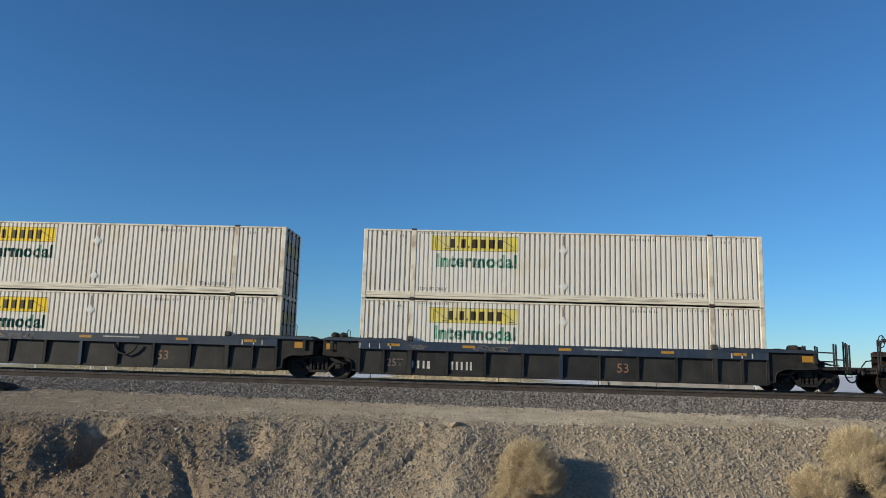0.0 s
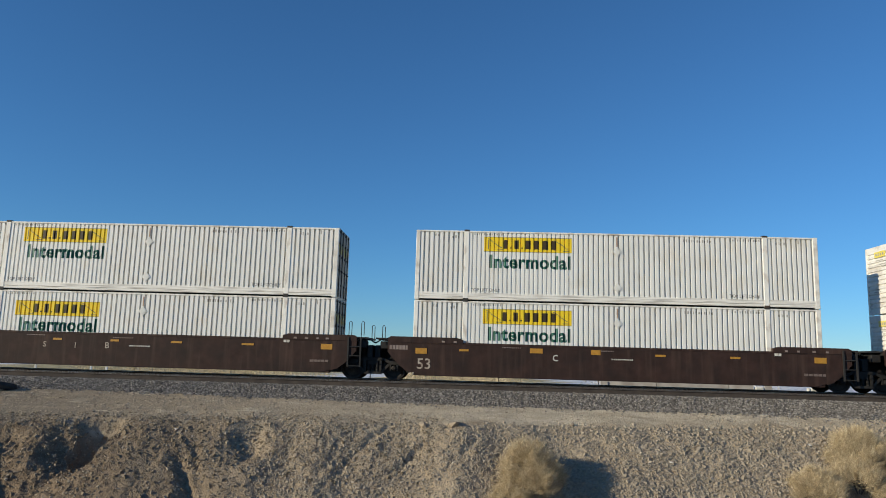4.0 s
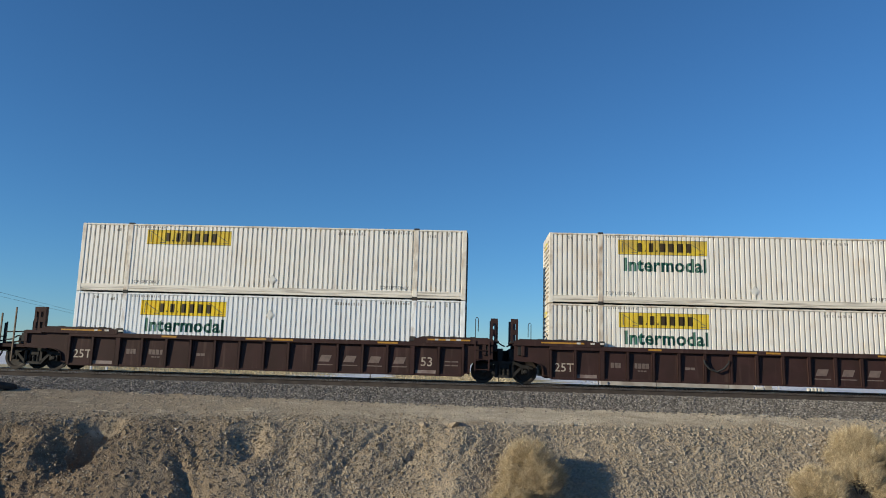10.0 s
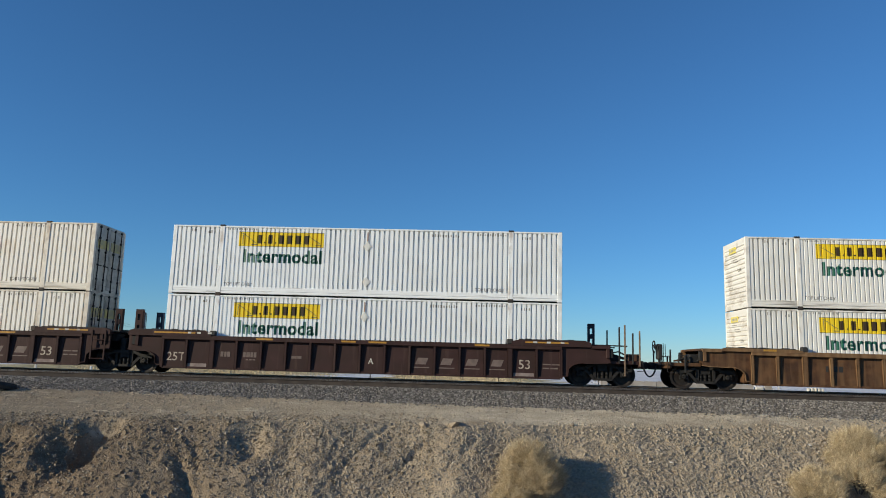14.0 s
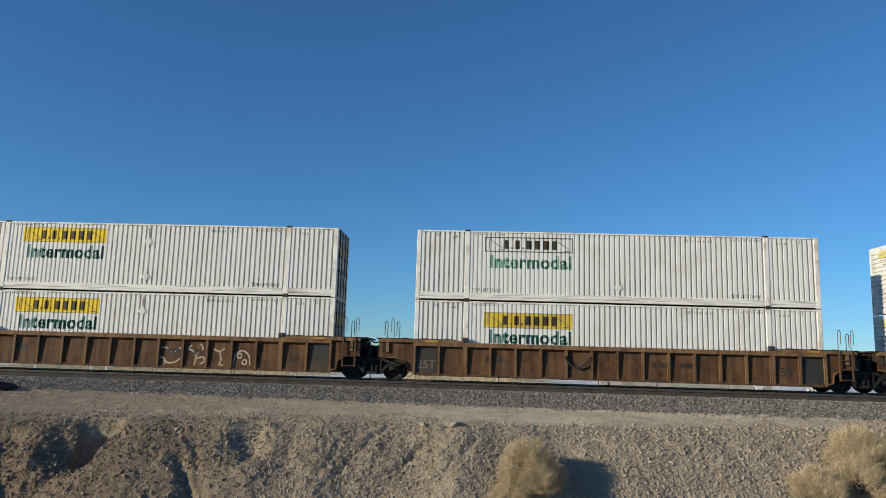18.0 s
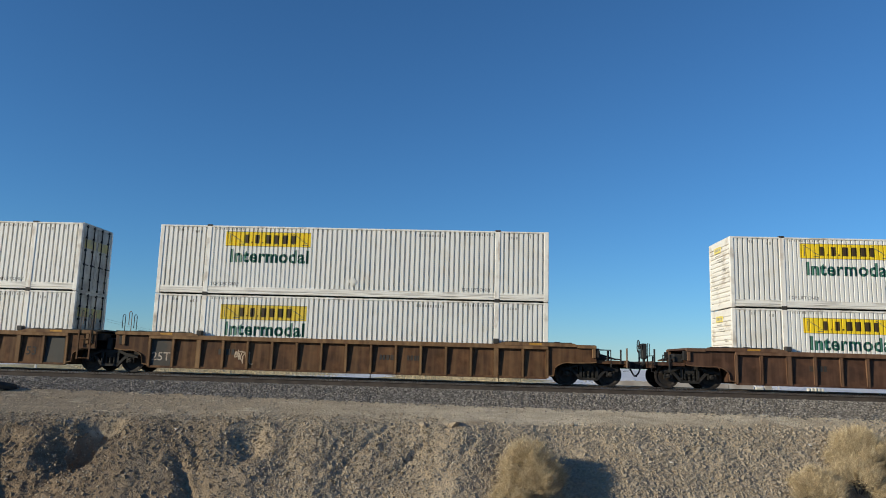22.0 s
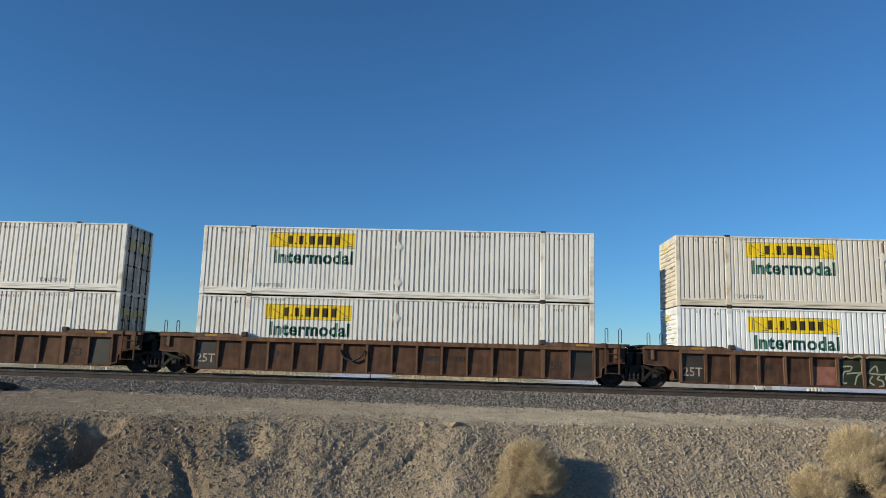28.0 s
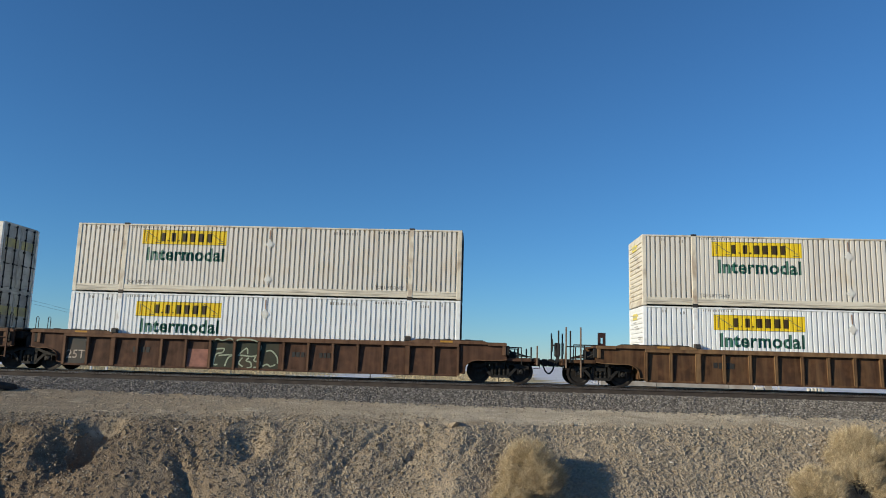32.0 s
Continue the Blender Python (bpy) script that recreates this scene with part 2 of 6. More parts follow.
def word_bm(text, height, width=None, bold=0.0):
    """Letters as a flat bmesh in x and z, facing -y, from the left foot of the word."""
    cu = bpy.data.curves.new("word", "FONT")
    cu.body = text
    cu.resolution_u = 3
    cu.offset = bold
    cu.space_character = 1.0 + 2.2 * bold
    ob = new("word", cu)
    deps = bpy.context.evaluated_depsgraph_get()
    me = bpy.data.meshes.new_from_object(ob.evaluated_get(deps))
    bm = bmesh.new()
    bm.from_mesh(me)
    bpy.data.objects.remove(ob)
    bpy.data.curves.remove(cu)
    bpy.data.meshes.remove(me)
    xs = [v.co.x for v in bm.verts]
    ys = [v.co.y for v in bm.verts]
    sz = height / (max(ys) - min(0.0, min(ys)))
    sx = width / (max(xs) - min(xs)) if width else sz
    for v in bm.verts:
        v.co = Vector(((v.co.x - min(xs)) * sx, 0.0, v.co.y * sz))
    return bm


def bars(bm, x, z, widths, height, gap, y):
    """A row of plain upright blocks that stand for writing."""
    for w in widths:
        box(bm, x, x + w, y, y + 0.002, z, z + height)
        x += w + gap
    return x


# ------------------------------------------------------------------ containers
LONG, WIDE, TALL = 16.15, 2.6, 2.9
# bays of a side, each with its own pitch and depth of pressing; the sign's bay is pressed closer
SPANS = ((-7.90, -6.10, 0.196, 0.11), (-5.90, -1.62, 0.178, 0.048), (-1.62, 5.90, 0.2032, 0.11), (6.10, 7.88, 0.198, 0.11))


def side_profile():
    """(x, depth) along a container's side: flats and pressed grooves between the posts."""
    pts = []
    for a, b, pitch, deep in SPANS:
        k = max(1, round((b - a) / pitch))
        p = (b - a) / k
        pts.append((a, 0.0))
        for i in range(k):
            x = a + i * p
            pts += [(x + 0.63 * p, 0.0), (x + 0.66 * p, deep), (x + 0.92 * p, deep), (x + p, 0.0)]
    return pts


PROFILE = side_profile()
PX = [q[0] for q in PROFILE]
PD = [q[1] for q in PROFILE]


def drape(bm, y_out, lift=0.004):
    """Lays a flat bmesh (in x and z) down on the corrugated side."""
    xs = [v.co.x for v in bm.verts]
    lo, hi = min(xs), max(xs)
    for x in PX:
        if lo < x < hi:
            bmesh.ops.bisect_plane(bm, geom=bm.verts[:] + bm.edges[:] + bm.faces[:], plane_co=(x, 0, 0), plane_no=(1, 0, 0), dist=1e-5)
    for v in bm.verts:
        v.co.y = y_out + float(np.interp(v.co.x, PX, PD)) - lift


def flat(bm, x0, x1, z0, z1):
    v = [bm.verts.new(p) for p in ((x0, 0, z0), (x1, 0, z0), (x1, 0, z1), (x0, 0, z1))]
    bm.faces.new(v)


def corrugated(y_out, sign):
    bm = bmesh.new()
    lo, hi, back = [], [], []
    for x, d in PROFILE:
        y = y_out + sign * d
        lo.append(bm.verts.new((x, y, 0.32)))
        hi.append(bm.verts.new((x, y, 2.82)))
    for i in range(len(lo) - 1):
        if PX[i + 1] - PX[i] > 1e-6:
            bm.faces.new((lo[i], lo[i + 1], hi[i + 1], hi[i]))
    return bm


def container(name, paint, logo, m, label, words=True, marks=2, door_grimy_shaded=True, single=0.65, drop=0.0):
    """A 53-foot container: frame, corrugated walls, doors at +x, front wall at -x, paint and plates."""
    root = tagged(empty(name, m), label, "shipping container", "double-stacked containers")
    h, w = LONG / 2, WIDE / 2
    for s in (-1, 1):
        key = ("side", paint, s)
        part("side_panel", None if key in KEPT else corrugated(s * (w - 0.022), -s), paint, root, key=key)
        bm = bmesh.new()
        if ("brail", paint, s) not in KEPT:
            y0, y1 = sorted((s * w, s * (w - 0.12)))
            box(bm, -h + 0.16, h - 0.16, y0, y1, 0.045, 0.125, 0.008)
            y0, y1 = sorted((s * (w - 0.006), s * (w - 0.12)))
            box(bm, -h + 0.16, h - 0.16, y0, y1, 0.150, 0.325, 0.006)
            y0, y1 = sorted((s * (w - 0.03), s * (w - 0.12)))
            box(bm, -h + 0.16, h - 0.16, y0, y1, 0.115, 0.155)
        part("bottom_rail", bm, paint + "_rail", root, key=("brail", paint, s))
        y0, y1 = sorted((s * w, s * (w - 0.1)))
        block("top_rail", paint + "_frame", root, (-h + 0.16, h - 0.16, y0, y1, 2.80, 2.868), 0.01, key=("trail", paint, s))
        for x0, x1 in ((-6.1, -5.9), (5.9, 6.1)):
            y0, y1 = sorted((s * (w + 0.003), s * (w - 0.09)))
            block("lifting_post", paint + "_post", root, (x0, x1, y0, y1, 0.03, 2.87), 0.012, key=("lpost", paint, s, x0))
            for z0, z1 in ((2.83, 2.915), (-0.005, 0.10)):
                y0, y1 = sorted((s * (w + 0.008), s * (w - 0.15)))
                block("corner_casting", "casting", root, (x0 - 0.01, x1 + 0.01, y0, y1, z0, z1), 0.012, key=("cast", s, x0, z0))
        for x0, x1 in ((-h, -h + 0.17), (h - 0.19, h)):
            ya, yb = sorted((s * (w + 0.004), s * (w - 0.16)))
            block("corner_fitting", paint + "_frame", root, (x0, x1, ya, yb, 0.0, 0.11), 0.015, key=("fit", paint, s, x0))
            y0, y1 = sorted((s * (w + 0.002), s * (w - 0.12)))
            block("corner_post", paint + "_frame", root, (x0, x1, y0, y1, 0.03, 2.87), 0.015, key=("cpost", paint, s, x0))
    # roof with shallow ridges across, and floor
    if ("roof", paint) not in KEPT:
        bm = bmesh.new()
        box(bm, -h + 0.1, h - 0.1, -w + 0.08, w - 0.08, 2.83, 2.87)
        for i in range(26):
            x = -7.6 + i * 0.6
            box(bm, x, x + 0.3, -w + 0.12, w - 0.12, 2.868, 2.885)
        part("roof", bm, paint, root, key=("roof", paint))
    else:
        part("roof", None, paint, root, key=("roof", paint))
    block("floor", "iron", root, (-h + 0.1, h - 0.1, -w + 0.1, w - 0.1, 0.06, 0.2), key=("cfloor",))
    # front wall: pressed ridges that lie level
    if ("front", paint) not in KEPT:
        bm = bmesh.new()
        line = [(-h + 0.002, 0.02), (-h + 0.002, 0.20)]
        for i in range(13):
            z = 0.22 + i * 0.19
            line += [(-h + 0.055, z + 0.02), (-h + 0.055, z + 0.06), (-h + 0.008, z + 0.085), (-h + 0.008, z + 0.17)]
        line += [(-h + 0.002, 2.74), (-h + 0.002, 2.86), (-h + 0.10, 2.86), (-h + 0.10, 0.02)]
        prism(bm, line, -w + 0.1, w - 0.1)
        part("front_wall", bm, paint + "_front", root, key=("front", paint))
    else:
        part("front_wall", None, paint + "_front", root, key=("front", paint))
    if logo != "outline":
        block("front_sign", "pale_yellow", root, (-h - 0.004, -h + 0.03, -0.20, 0.58, 2.38, 2.62), key=("fsign",), label="faded yellow sign on the front wall")
        bm = bmesh.new()
        if ("fmark", logo) not in KEPT:
            for y in (-0.12, 0.05, 0.22, 0.39):
                box(bm, -h - 0.007, -h, y, y + 0.10, 2.45, 2.55)
            for z, w0, w1 in ((2.24, -0.05, 0.50), (2.06, -0.35, 0.30), (1.98, -0.35, 0.12), (1.62, -0.70, -0.30), (1.54, -0.70, -0.42), (0.92, 0.25, 0.75)):
                box(bm, -h + 0.001, -h + 0.05, w0, w1, z, z + 0.035)
        part("front_marking", bm, "stencil_mid", root, key=("fmark", logo))["kind"] = "stuff"
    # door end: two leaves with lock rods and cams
    # the dark grey carries both grime and the shade on this end
    dp = "door_shade" if door_grimy_shaded else paint
    for s in (-1, 1):
        y0, y1 = sorted((s * 0.012, s * (w - 0.13)))
        key = ("door", dp, s)
        if key not in KEPT:
            bm = bmesh.new()
            box(bm, h - 0.07, h - 0.03, y0, y1, 0.16, 2.78)
            for i in range(5):
                z = 0.3 + i * 0.5
                box(bm, h - 0.032, h - 0.015, y0 + 0.06, y1 - 0.06, z, z + 0.34, 0.006)
        else:
            bm = None
        leaf = part("door", bm, dp, root, key=key, label="grimy door leaf, shade in its grey paint")
        ya, yb = sorted((s * 0.10, s * 1.02))
        block("door_sign", "door_yellow", leaf, (h - 0.03, h - 0.008, ya, yb, 1.86, 2.24), key=("dsign", s), label="dirty yellow sign on the door")
        for y in (0.34, 0.92):
            key = ("rod", s, y)
            if key not in KEPT:
                bm = bmesh.new()
                tube(bm, [(h + 0.012, s * y, 0.06), (h + 0.012, s * y, 2.84)], 0.022, 6)
                for z in (0.1, 0.55, 1.15, 1.75, 2.3, 2.78):
                    box(bm, h - 0.03, h + 0.03, s * y - 0.05, s * y + 0.05, z - 0.04, z + 0.04)
                box(bm, h, h + 0.03, s * y - 0.02, s * y + 0.28, 1.12, 1.16)
            else:
                bm = None
            part("lock_rod", bm, "iron", leaf, key=key)
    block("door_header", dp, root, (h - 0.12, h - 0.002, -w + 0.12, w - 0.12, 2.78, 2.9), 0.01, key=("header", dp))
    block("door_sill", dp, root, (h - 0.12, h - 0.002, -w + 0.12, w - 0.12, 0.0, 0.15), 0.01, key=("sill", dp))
    # the painted panel on the camera's side and on the far side
    y_out = -w + 0.022
    if logo == "outline":
        if ("logo", logo) not in KEPT:
            bm = bmesh.new()
            for x0, x1, z0, z1 in ((-5.29, -1.73, 2.60, 2.63), (-5.29, -1.73, 2.03, 2.06), (-5.29, -5.26, 2.03, 2.63), (-1.76, -1.73, 2.03, 2.63)):
                flat(bm, x0, x1, z0, z1)
            drape(bm, y_out)
        panel = part("logo_outline", None if ("logo", logo) in KEPT else bm, "black", root, "thin black outline of a sign", key=("logo", logo), m=pose(0, 0, drop))
    else:
        if ("logo", logo) not in KEPT:
            bm = bmesh.new()
            flat(bm, -5.29, -1.73, 2.03, 2.63)
            drape(bm, y_out)
        panel = part("logo_panel", None if ("logo", logo) in KEPT else bm, logo, root, "yellow painted panel", key=("logo", logo), m=pose(0, 0, drop))
    x = -4.51
    for wd in (0.20, 0.06, 0.22, 0.06, 0.26, 0.26, 0.28, 0.24):
        key = ("logo_mark", round(x, 3))
        bm = None
        if key not in KEPT:
            bm = bmesh.new()
            if wd < 0.1:
                flat(bm, x, x + 0.06, 2.16, 2.22)
            else:
                flat(bm, x + wd * 0.1, x + wd * 0.9, 2.15, 2.51)
            drape(bm, y_out, 0.008)
        part("logo_mark", bm, "black", panel, "plain black block", key=key)
        x += wd + 0.085
    bm = None
    if ("logo_lines",) not in KEPT:
        bm = bmesh.new()
        for x0, dx in ((-5.15, 1), (-2.47, 1)):
            for i in range(9):
                x = x0 + i * 0.065 * dx
                z = 2.54 - i * 0.045
                flat(bm, x, x + 0.065, z, z + 0.030)
            flat(bm, x0 + 0.02, x0 + 0.05, 2.12, 2.5)
            flat(bm, x0 + 0.40, x0 + 0.62, 2.09, 2.12)
        flat(bm, -5.29, -1.73, 2.622, 2.637)
        flat(bm, -5.29, -1.73, 2.024, 2.039)
        drape(bm, y_out, 0.007)
    part("logo_linework", bm, "stencil_dark", panel, key=("logo_lines",))["kind"] = "stuff"
    if words:
        g = "pale_green" if logo in ("pale_yellow", "outline") else "green"
        if ("word", g) not in KEPT:
            bm = word_bm("Intermodal", 0.56, 3.28, 0.031)
            for v in bm.verts:
                v.co.x += -5.06
                v.co.z += 1.37
            drape(bm, y_out)
        part("lettering", None if ("word", g) in KEPT else bm, g, root, "green word Intermodal", key=("word", g), m=pose(0, 0, drop * 0.75))
    for x in (-5.80, 4.55):
        bm = None
        if ("lift", x) not in KEPT:
            bm = word_bm("TOP LIFT ONLY", 0.13, 1.2)
            for v in bm.verts:
                v.co.x += x
                v.co.z += 0.38
            drape(bm, y_out)
        part("stencil", bm, "stencil_dark", root, "small words TOP LIFT ONLY", key=("lift", x))
    if ("codes",) not in KEPT:
        bm = bmesh.new()
        rnd = random.Random(5)
        for x0, z, k, hgt in ((2.75, 2.58, 11, 0.12), (4.6, 2.66, 12, 0.10), (6.45, 2.55, 4, 0.12), (-7.3, 2.62, 2, 0.13), (-6.6, 2.56, 3, 0.12), (-5.7, 2.70, 12, 0.08), (7.3, 2.60, 1, 0.16)):
            x = x0
            for i in range(k):
                wd = rnd.uniform(0.03, 0.06)
                flat(bm, x, x + wd, z, z + hgt * rnd.uniform(0.7, 1.0))
                x += wd + 0.06
        drape(bm, y_out)
    part("code_marking", None if ("codes",) in KEPT else bm, "stencil_mid", root, key=("codes",))["kind"] = "stuff"
    spots = {0: (), 1: (single,), 2: (0.65, 2.12)}[marks]
    for z in spots:
        key = ("placard", z)
        if key not in KEPT:
            bm = bmesh.new()
            a = 0.21
            x = 0.10
            prism(bm, [(x, z - a), (x + a * 0.85, z), (x, z + a), (x - a * 0.85, z)], y_out - 0.026, y_out - 0.006)
            a = 0.14
            prism(bm, [(x, z - a), (x + a * 0.85, z), (x, z + a), (x - a * 0.85, z)], y_out - 0.034, y_out - 0.026)
        else:
            bm = None
        part("placard_holder", bm, "placard", root, "blank diamond placard plate", key=key)
    if marks == 2:
        if ("strap",) not in KEPT:
            bm = bmesh.new()
            flat(bm, 0.07, 0.12, 2.33, 2.72)
            drape(bm, y_out, 0.007)
        part("paint_stripe", None if ("strap",) in KEPT else bm, "tie_strap", root, key=("strap",))
    return root


# ------------------------------------------------------------------ the well cars
WHEEL_R = 0.46
STYLE = {
    "blue": dict(top="dark_blue", web="near_black", rib="near_black", end="iron", pitch=1.5, smooth=False, colour="dark blue and black"),
    "brown": dict(top="brown", web="brown", rib="brown", end="near_black", pitch=1.09, smooth=True, colour="brown, smooth-sided"),
    "maroon": dict(top="maroon", web="maroon", rib="maroon", end="maroon", pitch=1.0, smooth=False, colour="dark maroon, ribbed"),
    "rust": dict(top="rust", web="rust", rib="rust", end="rust", pitch=1.0, smooth=False, colour="rusty orange-brown, ribbed"),
}
STYLE["rust"]["rib"] = STYLE["rust"]["top"] = "rust_rib"
STYLE["red_rust"] = dict(top="red_rust_rib", web="red_rust", rib="red_rust_rib", end="red_rust", pitch=1.0, smooth=False, colour="rusty red-brown, ribbed")
RUSTY = ("rust", "red_rust")
WHEELS = []


def wheelset(parent, x):
    """Axle with two wheels; it turns."""
    ax = bmesh.new() if ("axle",) not in KEPT else None
    if ax:
        lathe(ax, [(0.07, -1.02), (0.08, -0.9), (0.09, 0.0), (0.08, 0.9), (0.07, 1.02)], sides=12)
    ws = part("wheelset", ax, "wheel", parent, "rolling wheelset", key=("axle",), m=pose(x, 0, WHEEL_R))
    for s in (-1, 1):
        bm = bmesh.new() if ("wheel", s) not in KEPT else None
        if bm:
            pr = [(0.02, -0.085), (0.10, -0.085), (0.13, -0.05), (0.36, -0.045), (0.40, -0.07), (0.455, -0.07), (0.46, 0.055), (0.487, 0.062), (0.487, 0.09), (0.40, 0.09), (0.34, 0.05), (0.12, 0.04), (0.02, 0.06)]
            lathe(bm, [(r, s * -y * -1 if s < 0 else -y) for r, y in pr], (0, s * 0.76, 0))
        w = part("wheel", bm, "wheel", ws, key=("wheel", s), smooth=False)
        bm = bmesh.new() if ("cap", s) not in KEPT else None
        if bm:
            lathe(bm, [(0.095, s * 1.02), (0.095, s * 1.13), (0.05, s * 1.15)], sides=10)
            for k in range(3):
                a = k * 2 * math.pi / 3
                tube(bm, [(0.055 * math.cos(a), s * 1.14, 0.055 * math.sin(a)), (0.055 * math.cos(a), s * 1.17, 0.055 * math.sin(a))], 0.016, 6)
        part("bearing_cap", bm, "iron", ws, key=("cap", s))
    WHEELS.append((ws, parent, x))


def truck(parent, x):
    """A two-axle bogie: side frames with springs, bolster, and two wheelsets."""
    for s in (-1, 1):
        key = ("frame", s)
        bm = bmesh.new() if key not in KEPT else None
        if bm:
            y0, y1 = sorted((s * 0.93, s * 1.10))
            # upper bow, lower truss and the jaws over the bearings
            prism(bm, [(-1.16, 0.56), (-0.72, 0.60), (-0.42, 0.74), (0.42, 0.74), (0.72, 0.60), (1.16, 0.56), (1.16, 0.68), (0.70, 0.74), (0.40, 0.86), (-0.40, 0.86), (-0.70, 0.74), (-1.16, 0.68)], y0, y1)
            prism(bm, [(-0.72, 0.60), (-0.34, 0.20), (0.34, 0.20), (0.72, 0.60), (0.60, 0.62), (0.28, 0.30), (-0.28, 0.30), (-0.60, 0.62)], y0, y1)
            for q in (-0.85, 0.85):
                box(bm, q - 0.16, q - 0.10, y0, y1, 0.36, 0.62)
                box(bm, q + 0.10, q + 0.16, y0, y1, 0.36, 0.62)
            for q in (-0.32, 0.32):
                box(bm, q - 0.05, q + 0.05, y0, y1, 0.26, 0.80)
            box(bm, -0.32, 0.32, *sorted((s * 0.88, s * 0.935)), 0.24, 0.80)
        frame_part = part("side_frame", bm, "iron", parent, "cast steel truck side frame", key=key, m=pose(x, 0, 0))
        key = ("springs", s)
        bm = bmesh.new() if key not in KEPT else None
        if bm:
            for q in (-0.18, 0.0, 0.18):
                for i in range(5):
                    z = 0.31 + i * 0.055
                    lathe_z(bm, q, s * 1.015, z, 0.072, 0.03)
        part("spring_nest", bm, "iron", frame_part, key=key)
    block("bolster", "iron", parent, (-0.22, 0.22, -1.05, 1.05, 0.55, 0.80), 0.03, key=("bolster",), at=pose(x, 0, 0))
    bm = bmesh.new() if ("brake_beam",) not in KEPT else None
    if bm:
        for q in (-0.36, 0.36):
            tube(bm, [(q, -0.8, 0.36), (q, 0.8, 0.36)], 0.045, 6)
            box(bm, q - 0.05, q + 0.05, -0.84, -0.68, 0.28, 0.56)
    part("brake_beam", bm, "iron", parent, key=("brake_beam",), m=pose(x, 0, 0))
    for q in (-0.85, 0.85):
        wheelset(parent, x + q)


def lathe_z(bm, x, y, z, r, h):
    """A short upright drum."""
    a = [bm.verts.new((x + r * math.cos(k * math.pi / 4), y + r * math.sin(k * math.pi / 4), z)) for k in range(8)]
    b = [bm.verts.new((v.co.x, v.co.y, z + h)) for v in a]
    for k in range(8):
        bm.faces.new((a[k], a[(k + 1) % 8], b[(k + 1) % 8], b[k]))
    bm.faces.new(a[::-1])
    bm.faces.new(b)


SIDE_Y = 1.54


def web_at(style, z):
    """y of the near side's skin at height z; ribbed sides lean in towards the top."""
    if STYLE[style]["smooth"]:
        return -SIDE_Y - 0.004
    return -SIDE_Y + 0.08 + 0.06 * (z - 0.26) / 1.14


def strokes(bm, style, lines, width):
    """Paint lines on the near side, as thin ribbons that follow points of (x, z)."""
    for pts in lines:
        fine = []
        for i in range(len(pts) - 1):
            p0, p1, p2, p3 = pts[max(i - 1, 0)], pts[i], pts[i + 1], pts[min(i + 2, len(pts) - 1)]
            for k in range(5):
                t = k / 5
                fine.append(tuple(0.5 * (2 * b + (c - a) * t + (2 * a - 5 * b + 4 * c - d) * t * t + (3 * b - a - 3 * c + d) * t ** 3) for a, b, c, d in zip(p0, p1, p2, p3)))
        fine.append(pts[-1])
        ring = []
        for i, (x, z) in enumerate(fine):
            ax, az = fine[max(i - 1, 0)]
            bx_, bz_ = fine[min(i + 1, len(fine) - 1)]
            k = math.hypot(bx_ - ax, bz_ - az) or 1.0
            ox, oz = -(bz_ - az) / k * width / 2, (bx_ - ax) / k * width / 2
            ring.append([bm.verts.new((x + q * ox, web_at(style, z + q * oz) - 0.006, z + q * oz)) for q in (-1, 1)])
        for a, b in zip(ring, ring[1:]):
            bm.faces.new((a[0], b[0], b[1], a[1]))


# irons that stand on the coupler platforms: way out from the car's middle, top, coat, foot
COUPLER_IRONS = {
    ("blue", 1): ((10.63, 1.90), (10.72, 1.88), (11.14, 1.90), (11.23, 1.86)),
    ("brown", -1): ((11.10, 2.06), (11.19, 2.10)),
    ("brown", 1): ((10.30, 1.92), (10.86, 1.95), (10.94, 2.00), (11.30, 1.97)),
    ("maroon", -1): ((11.28, 2.33), (11.35, 2.08), (11.05, 2.25, "iron_tan", 0.50), (10.47, 2.50, "iron_tan", 0.30)),
    ("maroon", 1): ((10.33, 2.33), (10.55, 2.42, "iron_tan", 0.40), (10.86, 2.10), (11.13, 2.20, "iron_tan", 0.80)),
    ("rust", 1): ((10.93, 1.44), (11.17, 1.50, "iron_tan", 0.72)),
    ("rust", -1): ((11.15, 1.50), (10.57, 1.30, "near_black", 0.60)),
    ("tall", -1): ((11.43, 2.13), (11.13, 2.28, "iron_tan", 0.65), (10.96, 2.13), (10.55, 2.28, "iron_tan", 0.30)),
}
